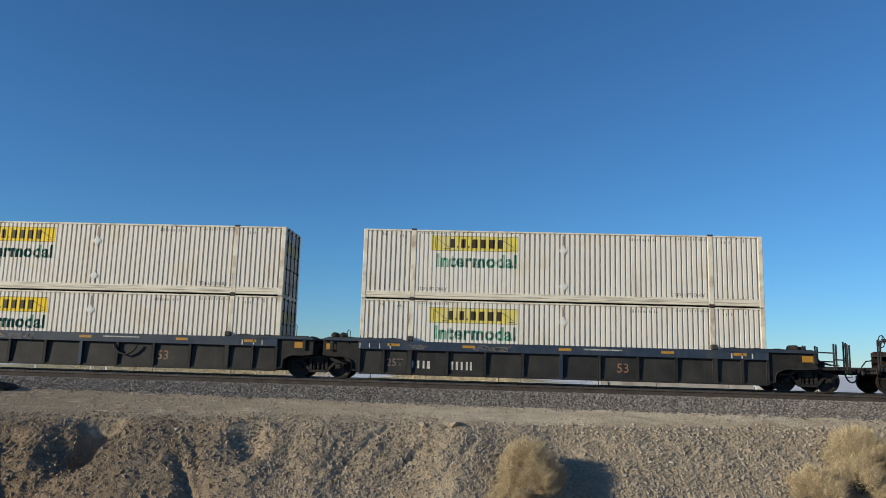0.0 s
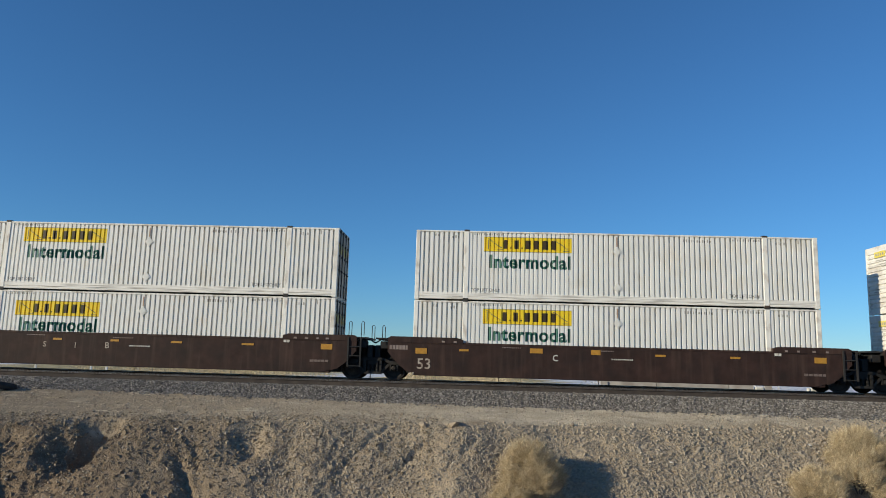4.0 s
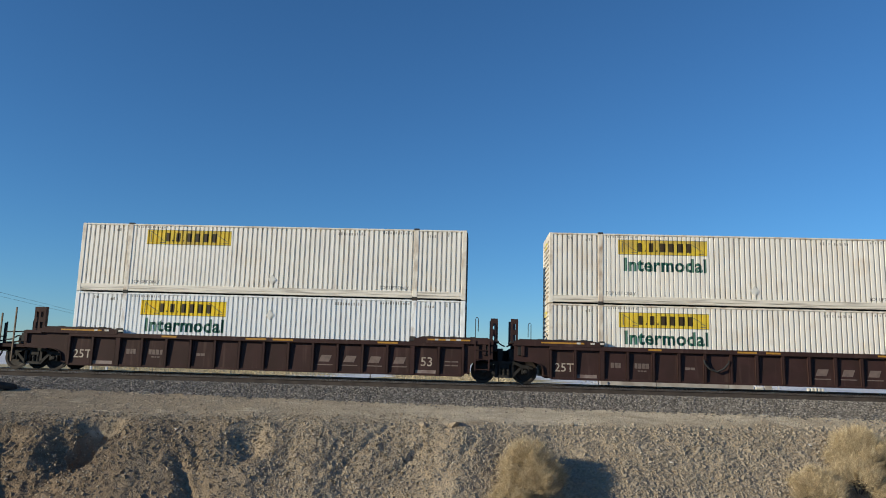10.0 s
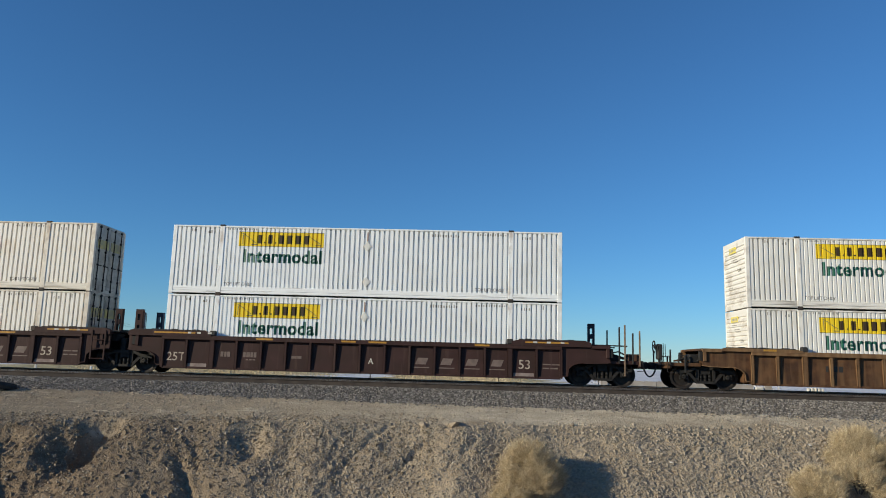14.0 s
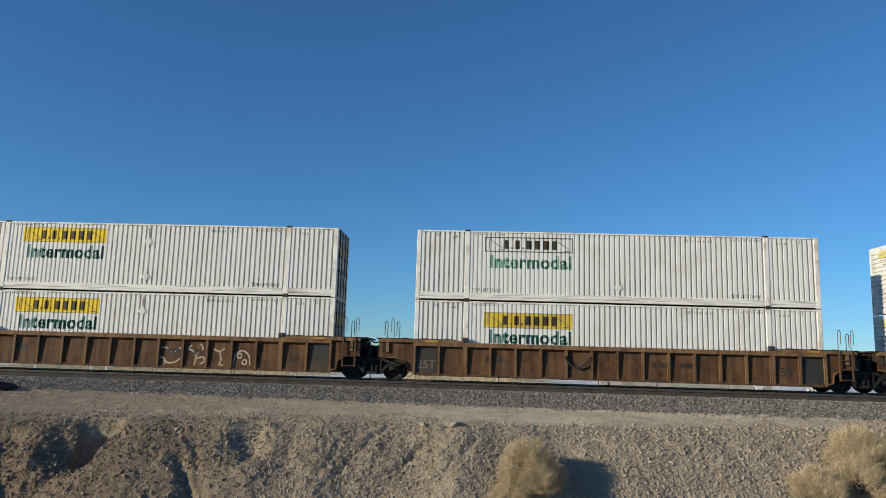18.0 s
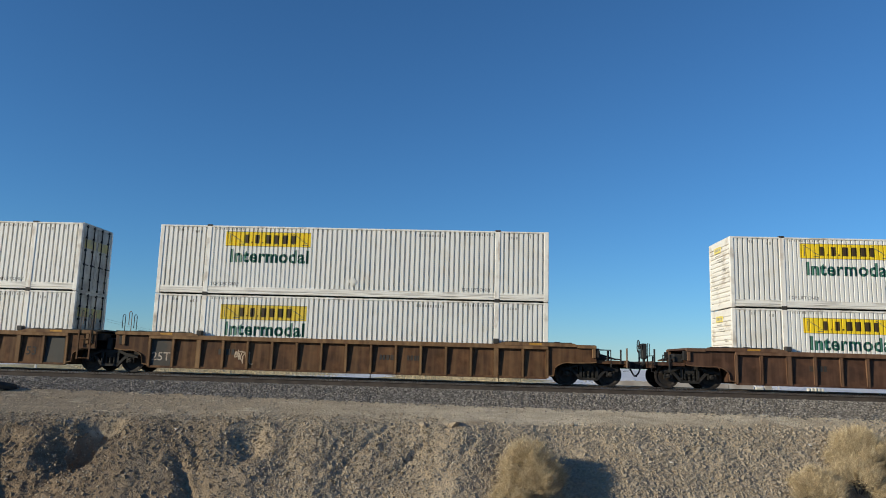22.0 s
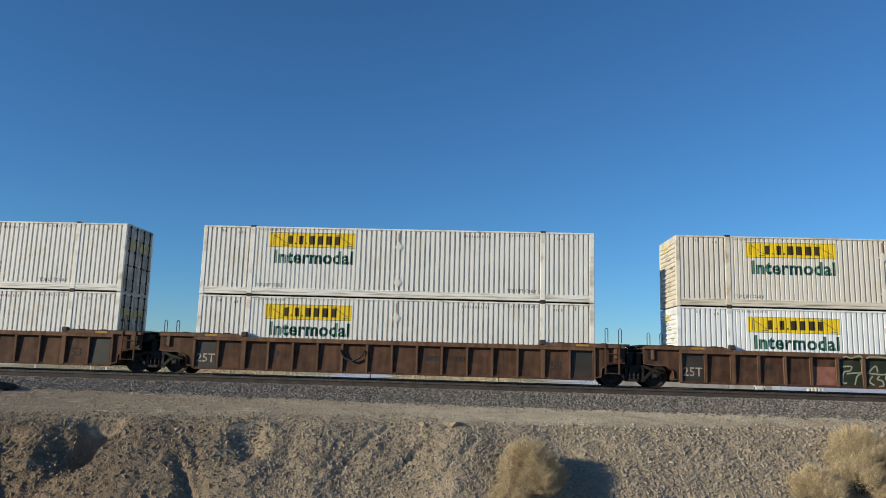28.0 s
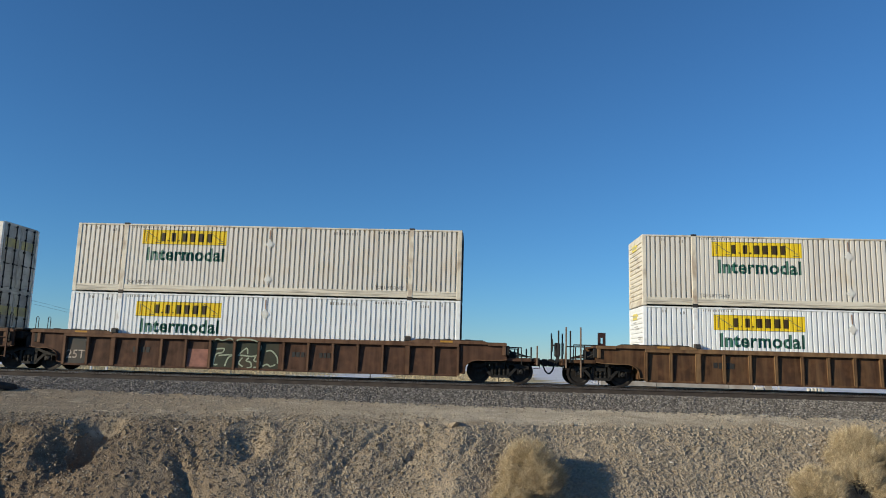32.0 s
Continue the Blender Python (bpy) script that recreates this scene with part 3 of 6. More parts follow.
# bars and pipes along the near side of the coupler ends: bends of (way out, height)
COUPLER_BARS = {
    ("blue", 1): (((9.20, 1.57), (10.63, 1.54)), ((10.63, 1.28), (11.20, 1.28)), ((10.00, 1.20), (10.65, 1.20))),
    ("brown", -1): (((9.90, 1.36), (10.30, 1.30), (10.50, 1.05)),),
    ("brown", 1): (((10.20, 1.34), (10.90, 1.34)), ((10.20, 1.14), (10.90, 1.14)), ((10.90, 1.06), (11.30, 1.06))),
    ("maroon", -1): (((9.70, 1.52), (10.85, 1.48)), ((9.90, 1.30), (10.30, 1.34), (10.60, 1.18), (10.85, 1.16))),
    ("maroon", 1): (((9.10, 1.60), (10.65, 1.58)), ((10.00, 1.30), (10.30, 1.36), (10.60, 1.22))),
    ("rust", 1): (((9.85, 1.41), (10.54, 1.41), (10.56, 0.74)), ((10.42, 1.41), (10.42, 1.0)), ((9.85, 1.18), (10.02, 1.28), (10.22, 1.20), (10.38, 1.02))),
    ("rust", -1): (((10.81, 1.00), (10.81, 1.27), (10.50, 1.29), (10.48, 0.70)), ((9.81, 1.30), (9.95, 1.18), (10.10, 1.08))),
    ("tall", -1): (((9.77, 1.58), (10.82, 1.58), (10.84, 1.00)), ((10.40, 1.58), (10.40, 1.0)), ((9.80, 1.38), (10.05, 1.22), (10.30, 1.1))),
}
# hand brake: wheel's way out, its height and radius, housing from and to, its foot and top
BRAKES = {"brown": (10.80, 2.06, 0.24, 10.44, 10.58, 1.05, 2.26), "maroon": (11.78, 1.50, 0.27, 11.50, 11.70, 0.96, 1.64),
          "rust": (11.68, 1.60, 0.24, 11.38, 11.58, 1.00, 1.72), "tall": (11.64, 1.55, 0.25, 11.32, 11.54, 1.00, 1.65)}
# hooped irons at the joints between the wells: way out and top
JOINT_IRONS = {
    ("blue", 1): ((8.70, 2.07),), ("blue", -1): ((8.42, 1.92),),
    ("brown", 1): ((8.72, 2.27), (9.22, 2.27)), ("brown", -1): ((9.18, 2.13), (9.60, 2.13)),
    ("maroon", 1): ((8.50, 2.55),), ("maroon", -1): ((8.80, 2.38),),
    ("rust", 1): ((8.53, 2.42), (8.84, 2.28), (9.02, 2.42)), ("rust", -1): ((8.64, 2.30), (8.86, 2.43), (9.12, 2.30)),
    ("red_rust", 1): ((8.45, 2.26), (8.98, 2.25)), ("red_rust", -1): ((8.70, 2.12), (9.20, 2.12)),
}


def end_section(car, style, s, kind, truck_here, tall_posts, tall_irons, bare=False):
    """One end of a car, mirrored by s: body over the truck with its wheel arch, platform, irons and coupler or joint."""
    st = STYLE[style]
    mir = Matrix.Diagonal((s, 1, 1, 1))

    def add(name, bm, mat, label="", smooth=False):
        bmesh.ops.transform(bm, matrix=mir, verts=bm.verts)
        return part(name, bm, mat, car, label, smooth=smooth)

    tx = 9.68 if kind == "joint" else 9.71
    reach = (9.05 if st["smooth"] else 9.50 if style == "blue" else 9.22 if s > 0 else 9.46) if kind == "joint" else 9.95
    flush = st["smooth"]
    inset = 0.0 if flush else 0.09
    wc = tx - 0.85
    arch = [(8.05, 0.30), (8.28, 0.34)]
    for k in range(7):
        a = math.radians(165 - k * 15)
        arch.append((max(8.3, wc + 0.60 * math.cos(a)), 0.44 + 0.42 * math.sin(a)))
    arch += [(reach - 0.20, 0.87), (reach, 0.90)]
    if st["smooth"] and kind == "joint":
        arch = [(8.05, 0.30), (8.30, 0.38), (8.60, 0.60), (8.85, 0.86), (reach, 1.10)]
    for sy in (-1, 1):
        bm = bmesh.new()
        prism(bm, arch + [(reach, 1.50), (8.05, 1.50)], *sorted((sy * (SIDE_Y - inset), sy * (SIDE_Y - inset - 0.06))))
        add("end_side_plate", bm, st["web"] if flush else st["end"])
        if not flush:
            bm = bmesh.new()
            ya, yb = sorted((sy * (SIDE_Y - 0.01), sy * (SIDE_Y - 0.14)))
            lo = [[bm.verts.new((x, y, z)) for y in (ya, yb)] for x, z in arch]
            hi = [[bm.verts.new((x + 0.01, y, z + 0.035)) for y in (ya, yb)] for x, z in arch]
            for i in range(len(arch) - 1):
                for q in ((lo[i][0], lo[i + 1][0], hi[i + 1][0], hi[i][0]), (lo[i][1], hi[i][1], hi[i + 1][1], lo[i + 1][1]), (lo[i][0], lo[i][1], lo[i + 1][1], lo[i + 1][0]), (hi[i][0], hi[i + 1][0], hi[i + 1][1], hi[i][1])):
                    bm.faces.new(q)
            bm.faces.new((lo[0][0], hi[0][0], hi[0][1], lo[0][1]))
            bm.faces.new((lo[-1][0], lo[-1][1], hi[-1][1], hi[-1][0]))
            add("arch_flange", bm, st["rib"])
            bm = bmesh.new()
            x0 = reach - 0.42 if kind == "joint" else reach - 0.16
            box(bm, x0, x0 + 0.13, *sorted((sy * (SIDE_Y - 0.012), sy * (SIDE_Y - 0.22))), 1.08, 1.50, 0.01)
            add("end_post", bm, st["rib"])
            if style in RUSTY + ("maroon",):
                bm = bmesh.new()
                box(bm, x0 + 0.13, x0 + 0.27, *sorted((sy * (SIDE_Y - 0.05), sy * (SIDE_Y - 0.22))), 1.10, 1.46, 0.01)
                box(bm, x0 + 0.155, x0 + 0.245, *sorted((sy * (SIDE_Y - 0.046), sy * (SIDE_Y - 0.06))), 1.16, 1.34)
                add("end_gusset", bm, "iron")
    for y0, y1 in ((-SIDE_Y - 0.02, -SIDE_Y + 0.16), (SIDE_Y - 0.16, SIDE_Y + 0.02)):
        bm = bmesh.new()
        far_end = 9.20 if (kind == "coupler" and style in RUSTY + ("maroon",)) else reach
        cap = {"blue": 1.60, "rust": 1.62, "red_rust": 1.62}.get(style, 1.72)
        prism(bm, [(6.05, 1.49), (far_end, 1.49), (far_end, cap - 0.06), (far_end - 0.12, cap), (6.3, cap), (6.05, cap - 0.07)], y0, y1)
        add("raised_sill", bm, st["top"])
        if not flush:
            bm = bmesh.new()
            box(bm, 6.35, far_end - 0.2, y0 + 0.012, y1 - 0.03, cap, cap + 0.03)
            for x in (6.6, 7.5, 8.3):
                box(bm, x, x + 0.22, y0 + 0.005, y1 - 0.02, cap, cap + 0.05)
            add("container_guide", bm, "near_black")
        if far_end < reach:
            bm = bmesh.new()
            box(bm, far_end, reach, y0 + 0.01, y1 - 0.01, 1.44, 1.56, 0.012)
            add("end_sill", bm, st["top"])
    bm = bmesh.new()
    box(bm, 8.3, reach - 0.02, -SIDE_Y + 0.1, SIDE_Y - 0.1, 1.50, 1.58)
    box(bm, 8.2, 8.3, -1.35, 1.35, 0.3, 1.55)
    add("end_deck", bm, st["end"])
    # centre sill to the joint or the coupler
    like = "tall" if tall_irons and kind == "coupler" else "rust" if style in RUSTY else style
    coat = st["end"] if style in RUSTY + ("maroon",) else "near_black"
    bm = bmesh.new()
    if kind == "joint":
        box(bm, 8.3, 9.66, -0.32, 0.32, 0.80, 1.34, 0.03)
        box(bm, 9.40, 9.64, -0.95, 0.95, 0.85, 1.36, 0.03)
        tube(bm, [(9.56, 0, 0.62), (9.56, 0, 1.30)], 0.22, 12)
    else:
        box(bm, 8.3, 11.24, -0.22, 0.22, 0.70, 1.02, 0.03)
    add("centre_sill", bm, "near_black")
    if kind == "coupler":
        bm = bmesh.new()
        box(bm, 11.08, 11.28, -1.30, 1.30, 0.76, 1.02, 0.02)
        box(bm, 9.95, 11.28, -1.32, -1.22, 0.86, 1.00, 0.015)
        box(bm, 9.95, 11.28, 1.22, 1.32, 0.86, 1.00, 0.015)
        add("end_beam", bm, coat)
        bm = bmesh.new()
        box(bm, 9.95, 11.1, -1.22, 1.22, 0.96, 0.99)
        add("platform", bm, "near_black")
        bm = bmesh.new()
        box(bm, 11.2, 11.56, -0.10, 0.10, 0.76, 0.96, 0.02)
        box(bm, 11.46, 11.71, -0.17, 0.15, 0.70, 1.00, 0.04)
        box(bm, 11.66, 11.86, s * 0.02 - 0.07, s * 0.02 + 0.07, 0.74, 0.96, 0.03)
        add("coupler", bm, "iron")
        bm = bmesh.new()
        box(bm, 11.28, 11.38, -0.45, 0.45, 0.70, 0.98, 0.02)
        add("striker_plate", bm, "near_black")
        bm = bmesh.new()
        tube(bm, [(11.44, -0.36, 0.90), (11.49, -0.37, 0.78), (11.52, -0.38, 0.66), (11.58, -0.39, 0.52), (11.67, -0.39, 0.43), (11.765, -0.39, 0.41)], 0.034, 7)
        add("air_hose", bm, "rubber")
        bm = bmesh.new()
        tube(bm, [(11.22, -1.36, 1.0), (11.28, -1.36, 0.62), (11.02, -1.36, 0.60)], 0.016, 5)
        tube(bm, [(11.22, -1.36, 0.95), (11.36, -1.2, 0.92), (11.40, -0.2, 0.90)], 0.016, 5)
        add("uncoupling_lever", bm, "iron")
        for row in COUPLER_IRONS.get((like, s), ()):
            x, hgt, mat, foot = (*row, "near_black", 0.88)[:4] if len(row) == 2 else row
            bm = bmesh.new()
            box(bm, x - 0.03, x + 0.03, -1.38, -1.325, foot, hgt, 0.008)
            add("stanchion", bm, mat, "tall rust-coloured stanchion" if mat == "iron_tan" else "")
            if mat != "iron_tan":
                bm = bmesh.new()
                box(bm, x - 0.03, x + 0.03, 1.325, 1.38, foot, hgt, 0.008)
                add("stanchion", bm, mat)
        for line in COUPLER_BARS.get((like, s), ()):
            for y in (-1.30, 1.30):
                bm = bmesh.new()
                tube(bm, [(x, y, z) for x, z in line], 0.03, 6)
                add("hand_rail", bm, "near_black")
        bm = bmesh.new()
        tube(bm, [(9.7, -0.9, 1.30), (10.3, -0.7, 1.22), (10.85, -0.7, 1.06)], 0.035, 6)
        add("brake_rod", bm, "iron")
        bm = bmesh.new()
        tube(bm, [(9.9, -1.12, 1.36), (10.1, -1.12, 1.30), (10.25, -1.10, 1.14), (10.5, -1.08, 1.08), (10.95, -1.05, 1.06)], 0.028, 6)
        add("brake_pipe", bm, "rust" if style in RUSTY + ("maroon",) else "iron")
        bm = bmesh.new()
        box(bm, 9.97, 10.36, -1.20, -0.55, 0.99, 1.34 if s < 0 else 1.20, 0.04)
        add("valve_box", bm, "iron")
        if style == "maroon" and s > 0:
            bm = bmesh.new()
            box(bm, 10.70, 11.20, -1.22, -0.6, 0.99, 1.28, 0.02)
            add("tool_box", bm, "red_rust", "rusty red steel box")
        if style == "blue":
            bm = bmesh.new()
            lathe(bm, [(0.03, -1.30), (0.10, -1.28), (0.12, -1.1), (0.12, -0.6), (0.03, -0.55)], (9.24, 0, 1.70), 14)
            lathe(bm, [(0.03, -1.30), (0.09, -1.28), (0.10, -1.1), (0.10, -0.6), (0.03, -0.55)], (9.52, 0, 1.67), 14)
            add("air_valve", bm, "iron")
        if s < 0:
            wu, wz, wr, h0, h1, foot, top = BRAKES[like]
            bm = bmesh.new()
            if st["smooth"]:
                box(bm, h0, h1, -1.02, -0.86, foot, top, 0.02)
                box(bm, h1, wu, -0.98, -0.90, wz, wz + 0.10, 0.01)
                prism(bm, [(9.9, 1.50), (10.5, 1.50), (10.5, 2.0), (10.44, 2.02), (10.15, 1.80), (9.9, 1.72)], -1.0, -0.9)
            else:
                box(bm, h0 + 0.06, h1 - 0.06, -1.02, -0.90, 0.9, top + (0.40 if like == "maroon" else 0.0), 0.01)
                box(bm, h0, h1, -1.10, -0.74, foot + 0.1, top, 0.04)
            add("brake_housing", bm, "near_black")
            bm = bmesh.new()
            rim = [(wu, -0.92 + wr * math.cos(q * math.pi / 8), wz + wr * math.sin(q * math.pi / 8)) for q in range(17)]
            tube(bm, rim, 0.022, 5)
            for q in (0.4, 1.97, 3.54, 5.11):
                tube(bm, [(wu - 0.02, -0.92, wz), (wu, -0.92 + wr * math.cos(q), wz + wr * math.sin(q))], 0.016, 5)
            tube(bm, [(h1 - 0.02, -0.92, wz), (wu + 0.02, -0.92, wz)], 0.035, 6)
            add("brake_wheel", bm, "iron", "round hand brake wheel")
            if st["smooth"]:
                bm = bmesh.new()
                lathe(bm, [(0.04, -1.05), (0.16, -1.02), (0.20, -0.9), (0.20, -0.2), (0.16, -0.1), (0.04, -0.06)], (9.50, 0, 1.86), 18)
                add("air_reservoir", bm, "iron")
            else:
                bm = bmesh.new()
                tube(bm, [(h0 - 0.06, -0.95, foot), (h0 - 0.06, -0.95, top + 0.02), (h0 - 0.14, -0.95, top), (h0 - 0.14, -0.95, foot + 0.2)], 0.014, 5)
                add("brake_chain_guard", bm, "iron")
    else:
        bm = bmesh.new()
        box(bm, 9.02, 9.40, -1.20, -0.60, 1.22, 1.52, 0.03)
        add("valve_box", bm, "iron")
        bm = bmesh.new()
        tube(bm, [(9.2, -0.6, 1.64), (9.45, -0.6, 1.60), (9.60, -0.58, 1.50), (9.72, -0.56, 1.46)], 0.03, 6)
        add("air_hose", bm, "rubber")
        bm = bmesh.new()
        lift = 0.10 if style == "blue" else 0.0
        box(bm, 8.55, 9.46 if s > 0 else 9.58, -1.25, 1.25, 1.60 - lift, 1.66 - lift)
        add("walkway_plate", bm, "near_black")
        if style == "blue" and s < 0:
            for u in (8.80, 9.14):
                bm = bmesh.new()
                lathe(bm, [(0.04, -1.2), (0.11, -1.18), (0.14, -1.0), (0.14, -0.5), (0.11, -0.4), (0.04, -0.38)], (u, 0, 1.70), 16)
                add("air_reservoir", bm, "iron")
        if s > 0 and style != "blue":
            feet = JOINT_IRONS[(style, 1)]
            a, c = feet[0][0], feet[-1][0] if len(feet) > 1 else feet[0][0] + 0.55
            for z in (0.50, 0.90, 1.26):
                bm = bmesh.new()
                tube(bm, [(a, -SIDE_Y - 0.03, z), (c, -SIDE_Y - 0.03, z)], 0.02, 5)
                add("ladder_rung", bm, coat)
            for x in (a, c):
                bm = bmesh.new()
                box(bm, x - 0.03, x + 0.03, -SIDE_Y - 0.055, -SIDE_Y - 0.005, 0.46, 1.64)
                add("ladder_rail", bm, coat)
            bm = bmesh.new()
            box(bm, a + 0.06, c - 0.06, -SIDE_Y + 0.19, -SIDE_Y + 0.25, 1.04, 1.10)
            tube(bm, [(a + 0.05, -SIDE_Y + 0.15, 1.05), (c - 0.05, -SIDE_Y + 0.15, 1.42)], 0.03, 5)
            add("end_brace", bm, coat)
        for x, hgt in () if bare else JOINT_IRONS[(style, s)]:
            y = -1.50
            bm = bmesh.new()
            tube(bm, [(x, y, 1.5), (x, y, hgt - 0.05), (x + 0.03, y, hgt), (x + 0.08, y, hgt), (x + 0.11, y, hgt - 0.05), (x + 0.11, y, hgt - 0.55)], 0.016, 5)
            add("guide_iron", bm, "iron_tan" if style in RUSTY and x in (8.53, 9.02, 8.86) else "near_black")
    for x, y in tall_posts:
        z0, z1 = 1.56, 2.56 if style == "maroon" else 2.12
        bm = bmesh.new()
        box(bm, x - 0.145, x - 0.055, y - 0.10, y + 0.10, z0, z1)
        box(bm, x + 0.055, x + 0.145, y - 0.10, y + 0.10, z0, z1)
        for q in range(3 if z1 > 2.3 else 2):
            box(bm, x - 0.055, x + 0.055, y - 0.10, y + 0.10, z1 - 0.20 - 0.44 * q, z1 - 0.44 * q)
        add("bulkhead_post", bm, "post_blue" if y > 0 and style == "maroon" else "maroon", "steel post with slots")
    if truck_here:
        truck(car, s * tx)


def well_car(style, m, left, right, own_truck, label, tall=((), ()), tall_irons=False, bare=(False, False)):
    """An articulated well-car unit: well sides, floor beams, ends, trucks."""
    st = STYLE[style]
    car = tagged(empty("well_car", m), label, "rail car", "train of well cars")
    web_y = SIDE_Y - (0.004 if st["smooth"] else 0.17)
    for s in (-1, 1):
        y0, y1 = sorted((s * web_y, s * (web_y - 0.03)))
        if st["smooth"]:
            bm = bmesh.new()
            prism(bm, [(-8.06, 0.34), (-7.6, 0.22), (7.6, 0.22), (8.06, 0.34), (8.06, 1.505), (-8.06, 1.505)], y0, y1)
            part("side_plate", bm, st["web"], car)
        else:
            key = ("web", style, s)
            bm = None
            if key not in KEPT:
                bm = bmesh.new()
                a, b = -s * web_at(style, 0.26), -s * web_at(style, 1.40)
                q = [(x, y, z) for x in (-8.06, 8.06) for y, z in ((a, 0.26), (b, 1.40), (b - s * 0.03, 1.40), (a - s * 0.03, 0.26))]
                v = [bm.verts.new(p) for p in q]
                for f in ((0, 1, 2, 3), (4, 7, 6, 5), (0, 4, 5, 1), (1, 5, 6, 2), (2, 6, 7, 3), (3, 7, 4, 0)):
                    bm.faces.new([v[i] for i in f])
            part("side_plate", bm, st["web"], car, key=key)
        y0, y1 = sorted((s * (SIDE_Y + 0.005), s * (SIDE_Y - 0.20)))
        top_h = 1.18 if style == "blue" else (1.44 if st["smooth"] else 1.36)
        block("top_chord", st["top"], car, (-8.06, 8.06, y0, y1, top_h, 1.535), 0.012, key=("chord", style, s))
        y0, y1 = sorted((s * (SIDE_Y - 0.03), s * (SIDE_Y - 0.22)))
        block("bottom_chord", st["web"], car, (-8.0, 8.0, y0, y1, 0.20, 0.29), 0.008, key=("bchord", style, s))
        if not st["smooth"]:
            k = round(12.0 / st["pitch"])
            xs = [-6.0 + i * 12.0 / k for i in range(k + 1)] + [-7.05, 7.05, -8.02, 8.02]
            for i, x in enumerate(xs):
                heavy = i in (0, k)
                hw = 0.10 if heavy else 0.055
                key = ("rib", style, s, heavy)
                if key not in KEPT:
                    bm = bmesh.new()
                    ya, yb = s * (SIDE_Y - 0.012), s * (SIDE_Y - 0.22)
                    for sgn in (-1, 1):
                        box(bm, *sorted((sgn * hw, sgn * (hw - 0.025))), *sorted((ya, yb)), 0.24, top_h + 0.01)
                    box(bm, -hw, hw, *sorted((ya, ya - s * 0.025)), 0.24, top_h + 0.01)
                else:
                    bm = None
                part("side_post" if heavy else "side_rib", bm, st["rib"], car, key=key, m=pose(x, 0, 0))
                if heavy:
                    block("lock_block", "casting", car, (-0.13, 0.11, *sorted((s * (SIDE_Y + 0.012), s * (SIDE_Y - 0.2))), 1.538, 1.74), 0.03, key=("lock_block", s), at=pose(x, 0, 0))
    bm = bmesh.new() if ("floor", style) not in KEPT else None
    if bm:
        for i in range(9):
            x = -7.6 + i * 1.9
            box(bm, x - 0.2, x + 0.2, -1.3, 1.3, 0.22, 0.34)
        box(bm, -8.0, 8.0, -1.3, -1.05, 0.24, 0.345)
        box(bm, -8.0, 8.0, 1.05, 1.3, 0.24, 0.345)
    part("well_floor", bm, st["web"], car, key=("floor", style))
    end_section(car, style, -1, left, "left" in own_truck, tall[0], tall_irons, bare[0])
    end_section(car, style, 1, right, "right" in own_truck, tall[1], tall_irons, bare[1])
    return car


